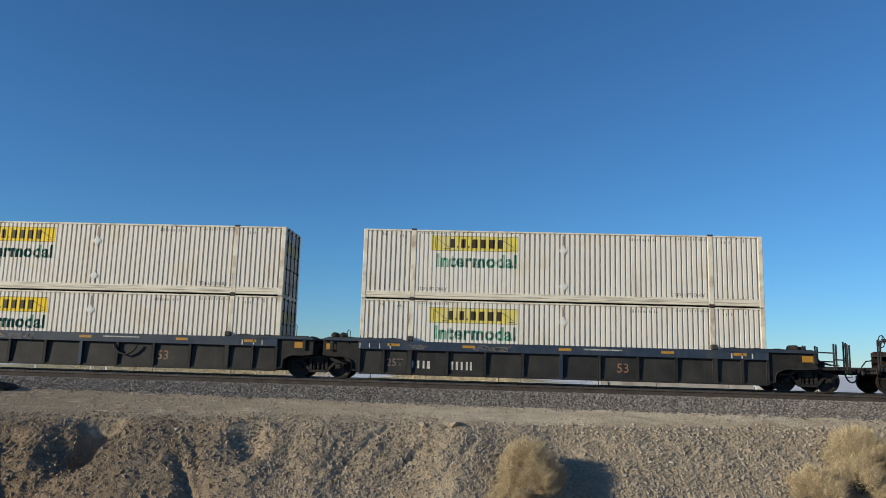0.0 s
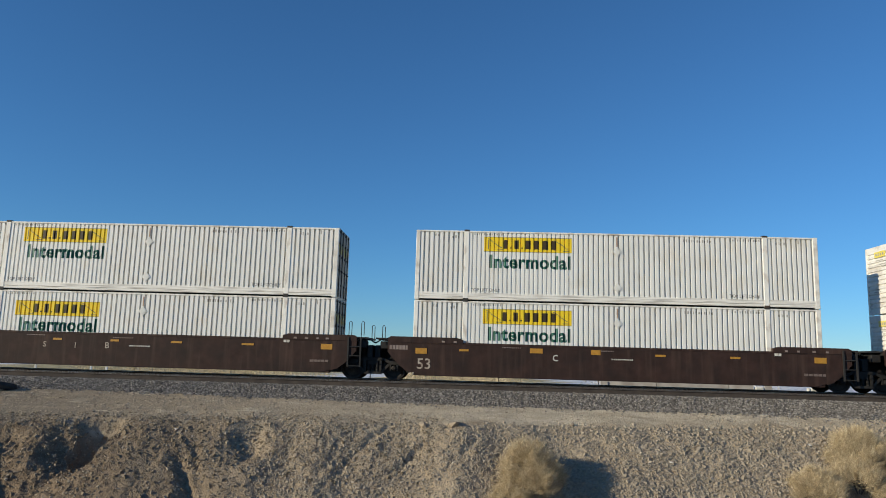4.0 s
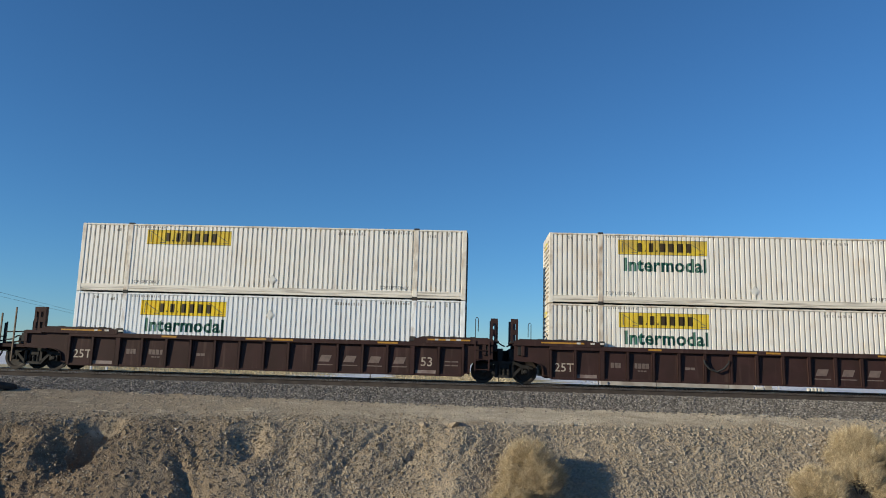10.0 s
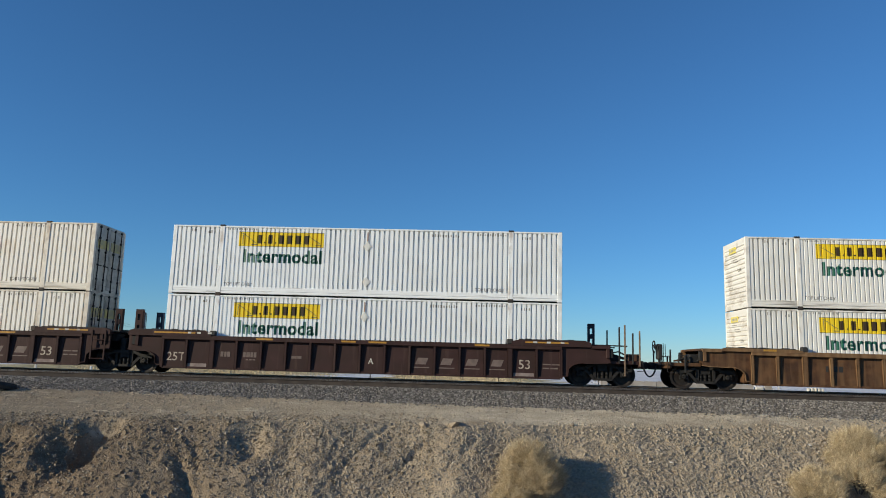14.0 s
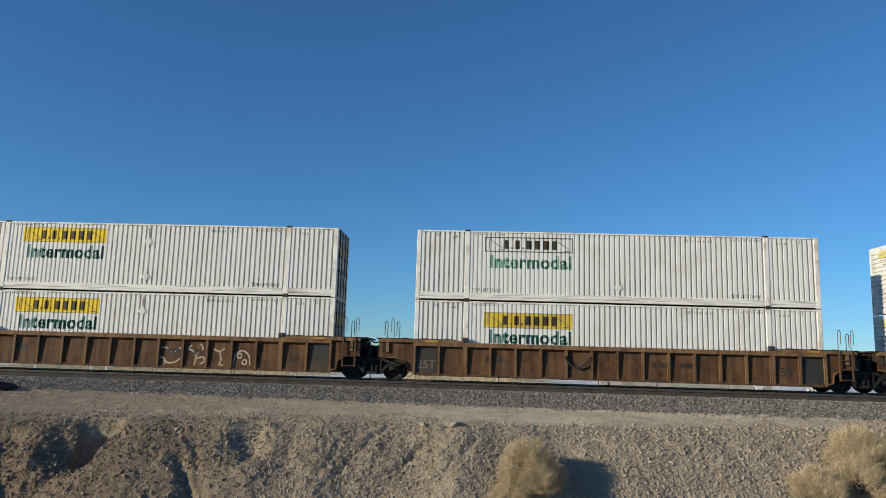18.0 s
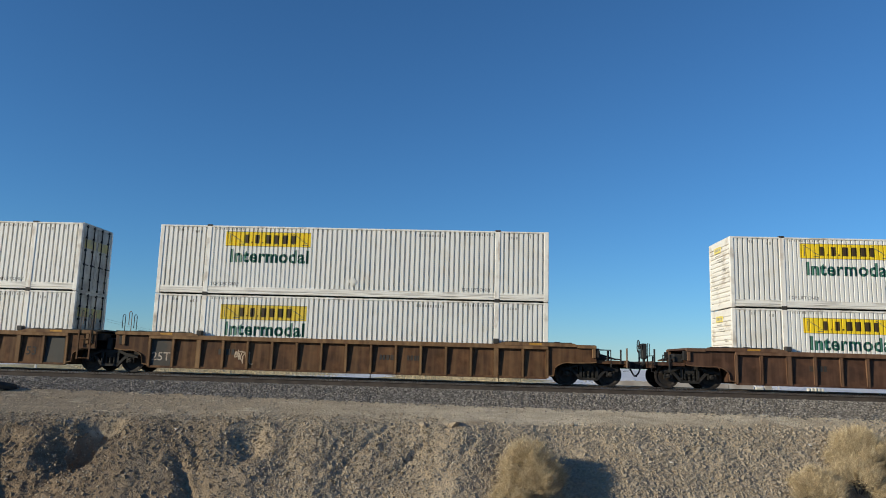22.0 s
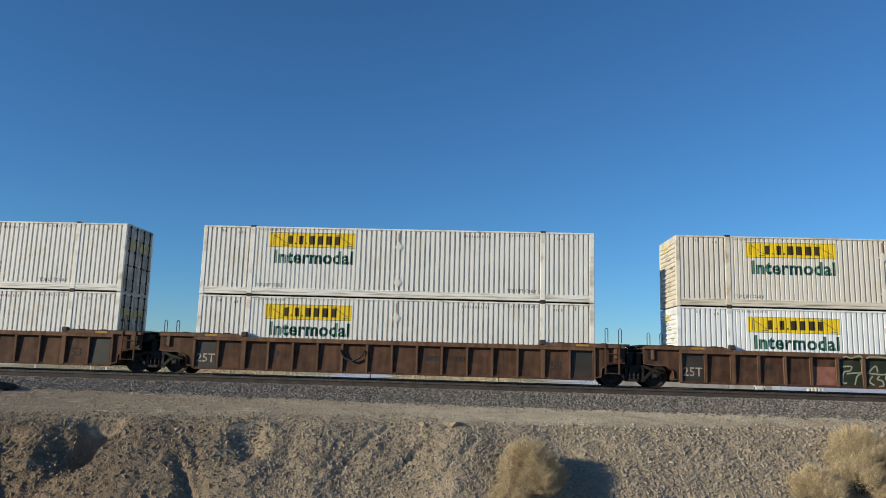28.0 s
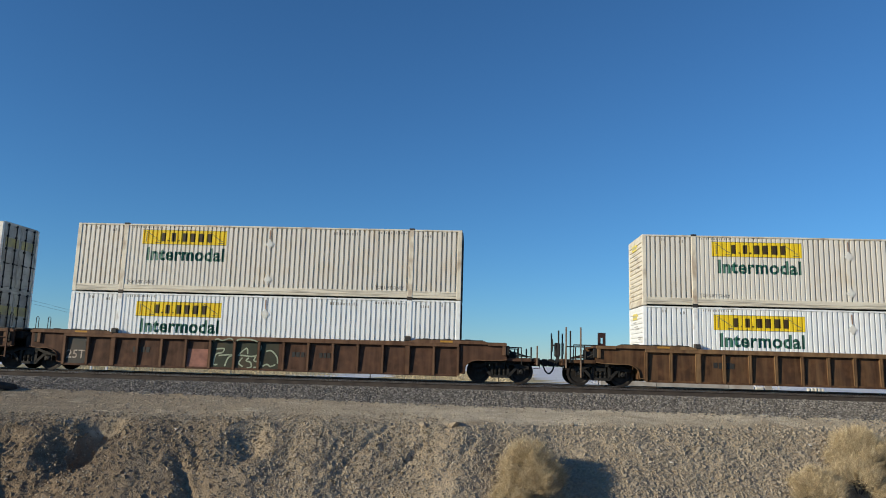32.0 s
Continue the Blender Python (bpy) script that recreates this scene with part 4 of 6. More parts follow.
def stencils(car, style, unit):
    """Painted figures, reflector strips, unreadable markings and spray paint on the near side."""
    st = STYLE[style]
    rnd = random.Random(unit * 7 + 1)
    yt = -SIDE_Y - (0.010 if not st["smooth"] else 0.012)

    def on_web(bm, dx, dz):
        for v in bm.verts:
            v.co.x += dx
            v.co.z += dz
            v.co.y = web_at(style, v.co.z) - 0.006

    def lettering(text, x, z, height, mat, label):
        bm = word_bm(text, height, None, 0.008)
        on_web(bm, x, z)
        part("stencil", bm, mat, car, label)

    def row(x, z, count, w, h, gap, mat, y=None, name="marking"):
        bm = bmesh.new()
        for i in range(count):
            ww = w * rnd.uniform(0.7, 1.15)
            yy = web_at(style, z) - 0.006 if y is None else y
            box(bm, x, x + ww, yy, yy + 0.003, z, z + h)
            x += ww + gap * rnd.uniform(0.5, 1.0)
        ob = part(name, bm, mat, car, "unreadable painted marking")
        ob["kind"] = "stuff"

    def strip(x, z, w, h, mat="reflector", y=None):
        bm = bmesh.new()
        yy = yt if y is None else y
        box(bm, x, x + w, yy, yy + 0.004, z, z + h)
        part("reflector", bm, mat, car)

    def plate(x0, x1, z0, z1, mat, label=""):
        bm = bmesh.new()
        v = [bm.verts.new((x, web_at(style, z) - 0.003, z)) for x, z in ((x0, z0), (x1, z0), (x1, z1), (x0, z1))]
        bm.faces.new(v)
        part("paint_patch", bm, mat, car, label)

    if style == "blue":
        lettering("53", 2.2 if unit == 1 else 3.15, 0.55, 0.36, "stencil_orange", "painted number 53")
        lettering("25T", -6.92, 0.55, 0.30, "stencil_faint", "painted mark 25T")
        lettering("A", -6.10, 0.78, 0.20, "stencil_white", "painted letter A")
        if unit == 1:
            row(-5.92, 0.48, 4, 0.10, 0.30, 0.16, "stencil_white")
            row(-4.35, 0.46, 5, 0.10, 0.32, 0.14, "stencil_white")
        else:
            row(-5.2, 0.5, 8, 0.16, 0.26, 0.08, "stencil_faint")
        for x in (-6.9, -3.9, -0.1, 3.9, 6.7):
            strip(x, 1.33, 0.5, 0.10)
        row(0.9, 1.38, 22, 0.05, 0.05, 0.03, "stencil_white", yt)
        row(-8.02, 1.22, 4, 0.05, 0.20, 0.55, "stencil_white", yt)
        row(6.6, 1.22, 3, 0.05, 0.20, 0.60, "stencil_white", yt)
        strip(-9.38, 1.13, 0.41, 0.23, y=-SIDE_Y + 0.084)
        strip(8.74 if unit == 0 else 9.36, 1.15, 0.46, 0.24, y=-SIDE_Y + 0.084)
        scrawl(car, style, -3.3, 1.22, 1.3, 0.22, "spray_pale", unit + 3, yt)
        scrawl(car, style, -6.0, 1.24, 0.7, 0.18, "spray_pale", unit + 9, yt)
        bm = bmesh.new()
        prism(bm, [(-0.06, 0.24), (0.06, 0.24), (0.06, 1.19), (-0.06, 1.19)], -SIDE_Y - 0.014, -SIDE_Y)
        part("centre_rib", bm, "dark_blue", car)
    elif style == "brown":
        lettering("53", -7.86, 0.47, 0.42, "stencil_worn", "painted number 53")
        for x in (-6.2, -3.4, -1.0, 1.5, 4.4):
            big = rnd.random() < 0.3
            strip(x, 1.20, rnd.uniform(0.35, 0.5), 0.19 if big else 0.08)
        strip(-7.94, 1.06, 0.46, 0.22)
        strip(7.62, 1.12, 0.46, 0.22)
        if unit == 2:
            strip(-9.17, 0.88, 0.42, 0.22)
            row(-9.78, 0.98, 5, 0.06, 0.17, 0.04, "stencil_worn")
        else:
            row(-8.98, 1.20, 6, 0.10, 0.17, 0.03, "stencil_pale")
        if unit == 4:
            strip(8.35, 1.08, 0.95, 0.06)
            row(9.45, 0.98, 4, 0.07, 0.16, 0.04, "stencil_worn")
            row(8.40, 1.20, 3, 0.20, 0.12, 0.08, "stencil_pale")
        row(7.2, 0.62, 5, 0.14, 0.09, 0.03, "stencil_faint")
        row(-0.2, 1.02, 11, 0.06, 0.05, 0.03, "stencil_white")
        row(-6.9, 1.52, 3, 0.12, 0.07, 0.5, "stencil_pale", yt - 0.02)
        row(6.5, 1.52, 4, 0.12, 0.07, 0.5, "stencil_pale", yt - 0.02)
        row(6.1, 1.36, 2, 0.12, 0.10, 0.03, "stencil_white")
        row(-4.5, 1.37, 11, 0.05, 0.035, 0.03, "stencil_pale")
        row(-0.9, 1.34, 12, 0.05, 0.04, 0.03, "stencil_pale")
        if unit == 4:
            lettering("A", 1.25, 0.92, 0.22, "stencil_white", "painted letter A")
            row(2.12, 0.90, 4, 0.15, 0.25, 0.14, "stencil_white")
            row(3.40, 0.92, 6, 0.08, 0.22, 0.09, "stencil_white")
            scrawl(car, style, -6.55, 0.72, 3.4, 0.62, "spray_pale", 31)
            scrawl(car, style, -2.7, 0.62, 1.3, 0.66, "spray_pale", 44)
        elif unit == 3:
            lettering("C", -2.5, 0.92, 0.24, "stencil_white", "painted letter C")
        else:
            lettering("B", -1.2, 0.92, 0.24, "stencil_worn", "painted letter B")
            lettering("S", -3.78, 0.92, 0.22, "stencil_worn", "painted letter S")
            lettering("1", -2.46, 0.90, 0.22, "stencil_worn", "painted figure 1")
            row(-9.9, 1.18, 3, 0.10, 0.15, 0.03, "stencil_pale")
    elif style == "maroon":
        lettering("53", 6.35, 0.58, 0.36, "stencil_worn", "painted number 53")
        lettering("25T", -7.85, 0.52, 0.34, "stencil_worn", "painted mark 25T")
        for x in (-8.4, 6.6):
            strip(x, 1.60, 1.7, 0.06, y=yt - 0.014)
        for x in (-4.2, -0.75, 0.35, 4.6):
            strip(x, 1.42, rnd.uniform(0.5, 0.85), 0.07)
        for i, x in enumerate((2.18, 3.18, 4.18, 5.18)):
            bm = bmesh.new()
            for q0, q1, z0, z1 in ((0.06, 0.48, 0.64, 0.90),):
                quad = [bm.verts.new((x + q + 0.4 * (zz - z0), web_at(style, zz) - 0.006, zz)) for q, zz in ((q0, z0), (q1, z0), (q1, z1), (q0, z1))]
                bm.faces.new(quad)
            quad = [bm.verts.new((x + q, web_at(style, zz) - 0.006, zz)) for q, zz in ((0.0, 0.50), (0.62, 0.50), (0.64, 0.54), (0.02, 0.54))]
            bm.faces.new(quad)
            part("logo_mark", bm, "stencil_faint", car, "slanted pale painted shape")["kind"] = "stuff"
        row(-5.65, 0.72, 3, 0.13, 0.20, 0.03, "stencil_faint")
        row(-4.72, 0.72, 4, 0.13, 0.20, 0.03, "stencil_faint")
        row(-4.6, 0.60, 3, 0.10, 0.05, 0.04, "stencil_faint")
        row(-2.75, 0.72, 2, 0.20, 0.10, 0.02, "stencil_faint")
        row(7.3, 0.60, 2, 0.30, 0.05, 0.05, "stencil_faint")
        row(7.3, 0.75, 2, 0.30, 0.05, 0.05, "stencil_faint")
        row(-7.0, 1.60, 3, 0.16, 0.07, 0.4, "stencil_white", yt - 0.02)
        row(6.9, 1.60, 3, 0.16, 0.07, 0.4, "stencil_white", yt - 0.02)
        plate(6.15, 6.95, 0.28, 0.42, "stencil_pale")
        plate(-7.0, -6.2, 0.28, 0.42, "stencil_pale")
        if unit == 7:
            lettering("A", 0.35, 0.60, 0.22, "stencil_white", "painted letter A")
    else:
        first = unit in (8, 11, 14)
        last = unit in (10, 13)
        if not first:
            plate(-7.98, -7.12, 0.28, 1.34, "patch_grey")
            lettering("25T", -7.92, 0.50, 0.34, "stencil_worn" if unit != 9 else "stencil_faint", "painted mark 25T")
        if not last:
            plate(7.12, 7.98, 0.28, 1.34, "patch_grey")
            lettering("53", 6.32, 0.58, 0.34, "rubber", "painted number 53")
        for x in (-7.6, 7.3):
            strip(x, 1.53, 0.5, 0.07, "reflector", yt - 0.014)
        row(-5.2, 0.80, 4, 0.14, 0.22, 0.06, "patch_grey")
        row(1.35, 0.78, 4, 0.13, 0.20, 0.06, "patch_grey")
        row(2.45, 0.78, 4, 0.13, 0.20, 0.06, "patch_grey")
        if unit == 8:
            bm = bmesh.new()
            strokes(bm, style, [[(1.05, 1.0), (1.3, 1.02), (1.5, 0.85), (1.75, 0.9), (1.95, 1.1)], [(1.0, 0.6), (1.2, 0.62), (1.4, 0.42), (1.7, 0.45), (1.95, 0.62)],
                                [(1.25, 0.6), (1.3, 0.36)], [(2.2, 0.95), (2.35, 0.95), (2.55, 0.72), (2.5, 0.36)], [(2.35, 1.15), (2.2, 1.0)], [(2.5, 0.75), (2.8, 1.0), (2.7, 1.2)],
                                [(2.6, 0.62), (2.85, 0.68), (2.9, 0.5), (2.75, 0.4)], [(3.25, 1.02), (3.5, 0.92), (3.7, 1.05)], [(3.5, 0.92), (3.58, 0.6), (3.5, 0.36)], [(3.5, 0.42), (3.7, 0.36)],
                                [(4.1, 0.36), (4.15, 0.75), (4.4, 0.98), (4.7, 0.8), (4.78, 0.4)], [(4.25, 0.85), (4.38, 0.86), (4.4, 0.7), (4.27, 0.7), (4.25, 0.85)], [(4.5, 0.62), (4.62, 0.58), (4.6, 0.44), (4.46, 0.46), (4.5, 0.62)]], 0.055)
            part("graffiti", bm, "spray_tan", car, "pale looping spray-paint lines")["kind"] = "stuff"
        if unit == 10:
            scrawl(car, style, -4.45, 0.42, 0.6, 0.62, "spray_tan", 77)
        if unit == 13:
            plate(-2.93, -2.07, 0.28, 1.0, "spray_pink", "faded pink paint")
            plate(-1.95, 0.80, 0.27, 1.36, "spray_green", "dark green spray-painted panel")
            plate(-2.04, -1.96, 0.28, 1.36, "spray_pink", "faded pink paint")
            bm = bmesh.new()
            tops = [[(-1.92, 1.30), (-1.70, 1.42), (-1.5, 1.36), (-1.1, 1.42), (-1.06, 0.82), (-1.22, 0.80)], [(-1.0, 1.30), (-0.8, 1.42), (-0.4, 1.43), (-0.1, 1.36), (0.06, 1.15), (-0.02, 0.86), (-0.25, 0.76), (-0.6, 0.78), (-0.85, 0.80)],
                    [(-1.78, 1.02), (-1.45, 1.04), (-1.5, 0.88), (-1.75, 0.80), (-1.82, 0.42), (-1.66, 0.40)], [(-1.64, 0.76), (-1.1, 0.80), (-1.26, 0.66), (-1.36, 0.34)]]
            feet = [[(-0.8, 0.84), (-0.52, 1.08), (-0.46, 0.84)], [(-0.66, 0.70), (-0.80, 0.48), (-0.62, 0.34)], [(-0.40, 0.70), (-0.50, 0.58), (-0.32, 0.52), (-0.28, 0.34), (-0.46, 0.30)],
                    [(-0.12, 0.76), (-0.18, 0.58), (0.06, 0.54), (0.02, 0.34), (-0.18, 0.33)], [(0.28, 0.98), (0.5, 1.0), (0.74, 0.76), (0.78, 0.50)], [(0.18, 0.38), (0.36, 0.46), (0.50, 0.38), (0.70, 0.46)]]
            strokes(bm, style, tops + feet, 0.058)
            for v in bm.verts:
                if v.co.z > 1.33:
                    v.co.y = -SIDE_Y - 0.011
            part("graffiti", bm, "spray_pale_green", car, "pale green graffiti loops")["kind"] = "stuff"
        if unit == 14:
            row(-5.4, 0.82, 4, 0.15, 0.22, 0.07, "patch_grey")


def hanging_hose(car, x):
    """A slack brake hose that hangs against the car's side."""
    bm = bmesh.new()
    tube(bm, [(x + q, -SIDE_Y - 0.02, z) for q, z in ((-0.50, 1.12), (-0.44, 0.96), (-0.28, 0.78), (0.0, 0.68), (0.26, 0.80), (0.42, 0.98), (0.48, 1.12))], 0.04, 6)
    part("hanging_hose", bm, "rubber", car, "slack dark hose")


def scrawl(car, style, x, z, w, h, mat, seed, y=None):
    """A tag of looping spray lines that no one could read."""
    rnd = random.Random(seed)
    bm = bmesh.new()
    lines = []
    k = max(4, int(w / 0.16))
    for i in range(k):
        cx = x + w * (i + 0.5) / k
        pts = [(cx + rnd.uniform(-0.3, 0.3) * min(1, w), z + h * rnd.random()) for _ in range(6)]
        lines.append(pts)
    strokes(bm, style, lines, 0.034 if y is None else 0.022)
    if y is not None:
        for v in bm.verts:
            v.co.y = y - 0.004
    part("graffiti", bm, mat, car, "scrawled pale graffiti")["kind"] = "stuff"


# ------------------------------------------------------------------ the ground
def fade(t):
    return t * t * (3 - 2 * t)


def value_noise(x, y, seed):
    xi, yi = np.floor(x).astype(np.int64), np.floor(y).astype(np.int64)
    fx, fy = fade(x - xi), fade(y - yi)

    def h(a, b):
        k = (a * 374761393 + b * 668265263 + seed * 974634777) & 0xFFFFFFFF
        k = ((k ^ (k >> 13)) * 1274126177) & 0xFFFFFFFF
        return ((k ^ (k >> 16)) & 0xFFFF) / 65535.0

    a, b = h(xi, yi), h(xi + 1, yi)
    c, d = h(xi, yi + 1), h(xi + 1, yi + 1)
    return (a * (1 - fx) + b * fx) * (1 - fy) + (c * (1 - fx) + d * fx) * fy - 0.5


def fbm(x, y, size, octaves, seed, gain=0.5):
    out = np.zeros_like(x)
    amp = 1.0
    for o in range(octaves):
        out += amp * value_noise(x / size + 17.3 * o, y / size + 5.1 * o, seed + o)
        size *= 0.5
        amp *= gain
    return out


def smooth(a, b, x):
    t = np.clip((x - a) / (b - a), 0, 1)
    return t * t * (3 - 2 * t)


# gullies washed into the bank: x at the lip, lean (x per metre down), half width, depth, where they begin, length, how much gentler the west wall is
GULLIES = ((-12.35, 0.55, 0.40, 0.30, 0.2, 2.2, 1.3), (-9.75, 0.02, 0.26, 0.66, -0.2, 1.9, 2.9), (-8.70, 0.95, 0.17, 0.17, 1.05, 2.4, 1.6), (-6.05, 0.22, 0.34, 0.30, 0.02, 1.4, 1.3), (-7.9, 0.7, 0.10, 0.05, 0.7, 2.2, 1.3),
           (-4.9, 0.1, 0.14, 0.03, 0.1, 2.2, 1.0), (-3.4, -0.3, 0.12, 0.035, 0.2, 2.2, 1.0), (-2.2, -0.75, 0.12, 0.06, 0.1, 2.2, 1.0), (-0.55, -0.9, 0.14, 0.12, -0.1, 2.2, 1.0), (0.45, -0.7, 0.12, 0.07, 0.5, 2.2, 1.0),
           (3.3, 0.4, 0.2, 0.03, 0.2, 2.2, 1.0))


def lip(x):
    """y of the upper edge of the bank."""
    return -9.5 + 0.165 * np.clip(x, -16, 16) + (0.5 - 0.36 * smooth(0.5, 4.0, x)) * fbm(x, x * 0 + 3.3, 2.4, 3, 11)


def ground_z(x, y):
    foot = -0.70 - 0.012 * np.clip(-x, 0, 14)
    # ballast bed
    z = -0.21 + (foot + 0.21) * np.clip((y - 1.75) / 2.35, 0, 1)
    toe = -0.60 + 0.009 * np.clip(-x, 0, 15)
    z = np.where(y < -5.7, -0.21 + (toe + 0.21) * np.clip((-y - 5.7) / 1.2, 0, 1), z)
    # dirt road between the ballast and the bank, then the bank and the ditch
    e = lip(x)
    edge = np.minimum(e, -7.3)
    road = foot - 0.25 * smooth(-4.1, -10.0, y)
    road = toe + (road - toe) * np.clip((y + 6.9) / (edge + 6.9), 0, 1)
    near = y < -6.9
    d = e - y + 0.12 * fbm(x, y, 0.8, 3, 15)
    face = np.clip(d, -0.6, None)
    drop = 0.80 * (np.sqrt(np.clip(face + 0.1, 0, None) ** 2 + 0.06) - 0.245) * (face > -0.1)
    drop = np.minimum(drop, 2.5)
    bank = smooth(-0.2, 0.5, d) * smooth(6.0, 3.4, d)
    cut = np.zeros_like(x)
    ragged = 0.22 * fbm(x, y, 0.6, 3, 29) + 0.12 * fbm(x, y, 0.2, 2, 31)
    for gx, lean, half, deep, start, length, gentle in GULLIES:
        u = (x - gx - lean * d + ragged) / half
        u = np.where(u < 0, u / gentle, u)
        cut += deep * np.exp(-np.abs(u) ** 2.2) * smooth(start - 0.15, start + 0.3, d) * smooth(length, length * 0.45, d - start)
    # broad spurs between the gullies
    spur = np.interp(x + 0.25 * d, (-15.5, -13.0, -10.0, -9.2, -7.3, -6.2, -4.8, -3.4, -1.5), (0.30, 0.28, -0.26, 0.14, 0.12, -0.10, 0.04, 0.02, 0.0)) * smooth(0.0, 1.0, d)
    west = smooth(1.0, -4.0, x)
    far_west = smooth(-8.6, -10.5, x + 0.8 * fbm(x, y, 1.5, 2, 19))
    lumps = (0.04 + 0.06 * west + 0.06 * far_west) * fbm(x, y, 1.2, 2, 3) + (0.03 + 0.018 * west) * fbm(x, y, 0.40, 2, 7, 0.8) + (0.036 + 0.006 * west + 0.045 * far_west) * fbm(x, y, 0.17, 2, 13, 0.8) + 0.05 * far_west * fbm(x, y, 0.11, 1, 17) + spur
    zz = road - drop - cut * smooth(6.0, 3.4, d) + lumps * bank * 0.9
    zz += (0.03 * fbm(x, y, 1.1, 4, 41) + 0.02 * fbm(x, y, 0.22, 2, 43)) * (1 - bank)
    z = np.where(near, zz, z)
    # rise on the near side of the ditch up to where the camera stands
    z = np.where(y < -18, z + (2.35) * smooth(-21.5, -27.5, y), z)
    # the land beyond the track
    z = np.where(y > 4.1, foot - 0.35 * smooth(4.1, 12.0, y) + 0.05 * fbm(x, y, 2.0, 3, 51) * smooth(4.2, 6, y), z)
    return z


def axis(*runs):
    out = []
    for a, b, step in runs:
        out += list(np.arange(a, b, step))
    return np.array(out + [runs[-1][1]])


def ground_material():
    m = bpy.data.materials.new("desert_dirt")
    m.use_nodes = True
    nt = m.node_tree
    n, link = nt.nodes, nt.links.new
    b = n["Principled BSDF"]
    b.inputs["Roughness"].default_value = 0.95
    b.inputs["Specular IOR Level"].default_value = 0.15
    tc = n.new("ShaderNodeTexCoord")
    sep = n.new("ShaderNodeSeparateXYZ")
    link(tc.outputs["Object"], sep.inputs[0])

    def nz(s, d=6.0):
        t = n.new("ShaderNodeTexNoise")
        t.inputs["Scale"].default_value = s
        t.inputs["Detail"].default_value = d
        link(tc.outputs["Object"], t.inputs["Vector"])
        return t.outputs["Fac"]

    def rng(src, a, c):
        r = n.new("ShaderNodeMapRange")
        r.inputs["From Min"].default_value, r.inputs["From Max"].default_value = a, c
        link(src, r.inputs["Value"])
        return r.outputs[0]

    def mix(f, a, c):
        x = n.new("ShaderNodeMix")
        x.data_type = "RGBA"
        link(f, x.inputs["Factor"])
        for sock, v in ((x.inputs["A"], a), (x.inputs["B"], c)):
            if isinstance(v, tuple):
                sock.default_value = (*v, 1)
            else:
                link(v, sock)
        return x.outputs["Result"]

    soil = mix(rng(nz(0.9), 0.35, 0.65), (0.375, 0.297, 0.202), (0.465, 0.377, 0.265))
    soil = mix(rng(nz(7.0), 0.55, 0.75), soil, (0.285, 0.21, 0.135))
    soil = mix(rng(nz(26.0), 0.62, 0.75), soil, (0.53, 0.445, 0.325))
    # darker earth towards the west end of the bank
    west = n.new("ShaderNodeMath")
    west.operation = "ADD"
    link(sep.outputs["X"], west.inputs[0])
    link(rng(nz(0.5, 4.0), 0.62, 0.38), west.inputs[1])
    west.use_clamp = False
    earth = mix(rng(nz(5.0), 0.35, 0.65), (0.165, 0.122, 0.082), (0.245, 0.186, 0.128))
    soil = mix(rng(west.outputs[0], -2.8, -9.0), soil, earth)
    # graded gravel road along the track
    gravel = mix(rng(nz(14.0), 0.4, 0.7), (0.56, 0.47, 0.335), (0.74, 0.635, 0.475))
    gravel = mix(rng(nz(1.1), 0.45, 0.75), gravel, (0.43, 0.36, 0.26))
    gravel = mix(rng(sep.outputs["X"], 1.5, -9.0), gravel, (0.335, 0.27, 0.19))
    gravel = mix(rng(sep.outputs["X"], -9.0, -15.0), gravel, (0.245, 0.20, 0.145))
    gravel = mix(rng(nz(45.0), 0.62, 0.72), gravel, (0.24, 0.20, 0.15))
    along = n.new("ShaderNodeMapping")
    along.inputs["Scale"].default_value = (0.5, 1.4, 1.0)
    link(tc.outputs["Object"], along.inputs["Vector"])
    track_noise = n.new("ShaderNodeTexNoise")
    track_noise.inputs["Scale"].default_value = 1.6
    track_noise.inputs["Detail"].default_value = 5.0
    link(along.outputs[0], track_noise.inputs["Vector"])
    gravel = mix(rng(track_noise.outputs["Fac"], 0.50, 0.75), gravel, (0.37, 0.30, 0.21))
    gravel = mix(rng(track_noise.outputs["Fac"], 0.42, 0.24), gravel, (0.58, 0.495, 0.365))
    y = sep.outputs["Y"]
    road = n.new("ShaderNodeMath")
    road.operation = "MULTIPLY"
    slant = n.new("ShaderNodeMath")
    slant.operation = "MULTIPLY_ADD"
    slant.inputs[1].default_value = -0.165
    link(sep.outputs["X"], slant.inputs[0])
    link(y, slant.inputs[2])
    fray = n.new("ShaderNodeMath")
    fray.operation = "MULTIPLY_ADD"
    fray.inputs[1].default_value = 1.6
    link(nz(1.3, 5.0), fray.inputs[0])
    link(slant.outputs[0], fray.inputs[2])
    link(rng(fray.outputs[0], -8.95, -8.2), road.inputs[0])
    link(rng(y, -5.0, -6.0), road.inputs[1])
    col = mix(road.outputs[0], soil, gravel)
    # ballast bed
    rock = mix(rng(nz(30.0), 0.35, 0.65), (0.11, 0.097, 0.085), (0.22, 0.195, 0.172))
    oily = n.new("ShaderNodeMath")
    oily.operation = "ABSOLUTE"
    link(y, oily.inputs[0])
    rock = mix(rng(oily.outputs[0], 2.15, 1.9), rock, (0.13, 0.115, 0.10))
    bed = n.new("ShaderNodeMath")
    bed.operation = "MULTIPLY"
    link(rng(y, -7.0, -6.8), bed.inputs[0])
    link(rng(y, 4.25, 4.0), bed.inputs[1])
    col = mix(bed.outputs[0], col, rock)
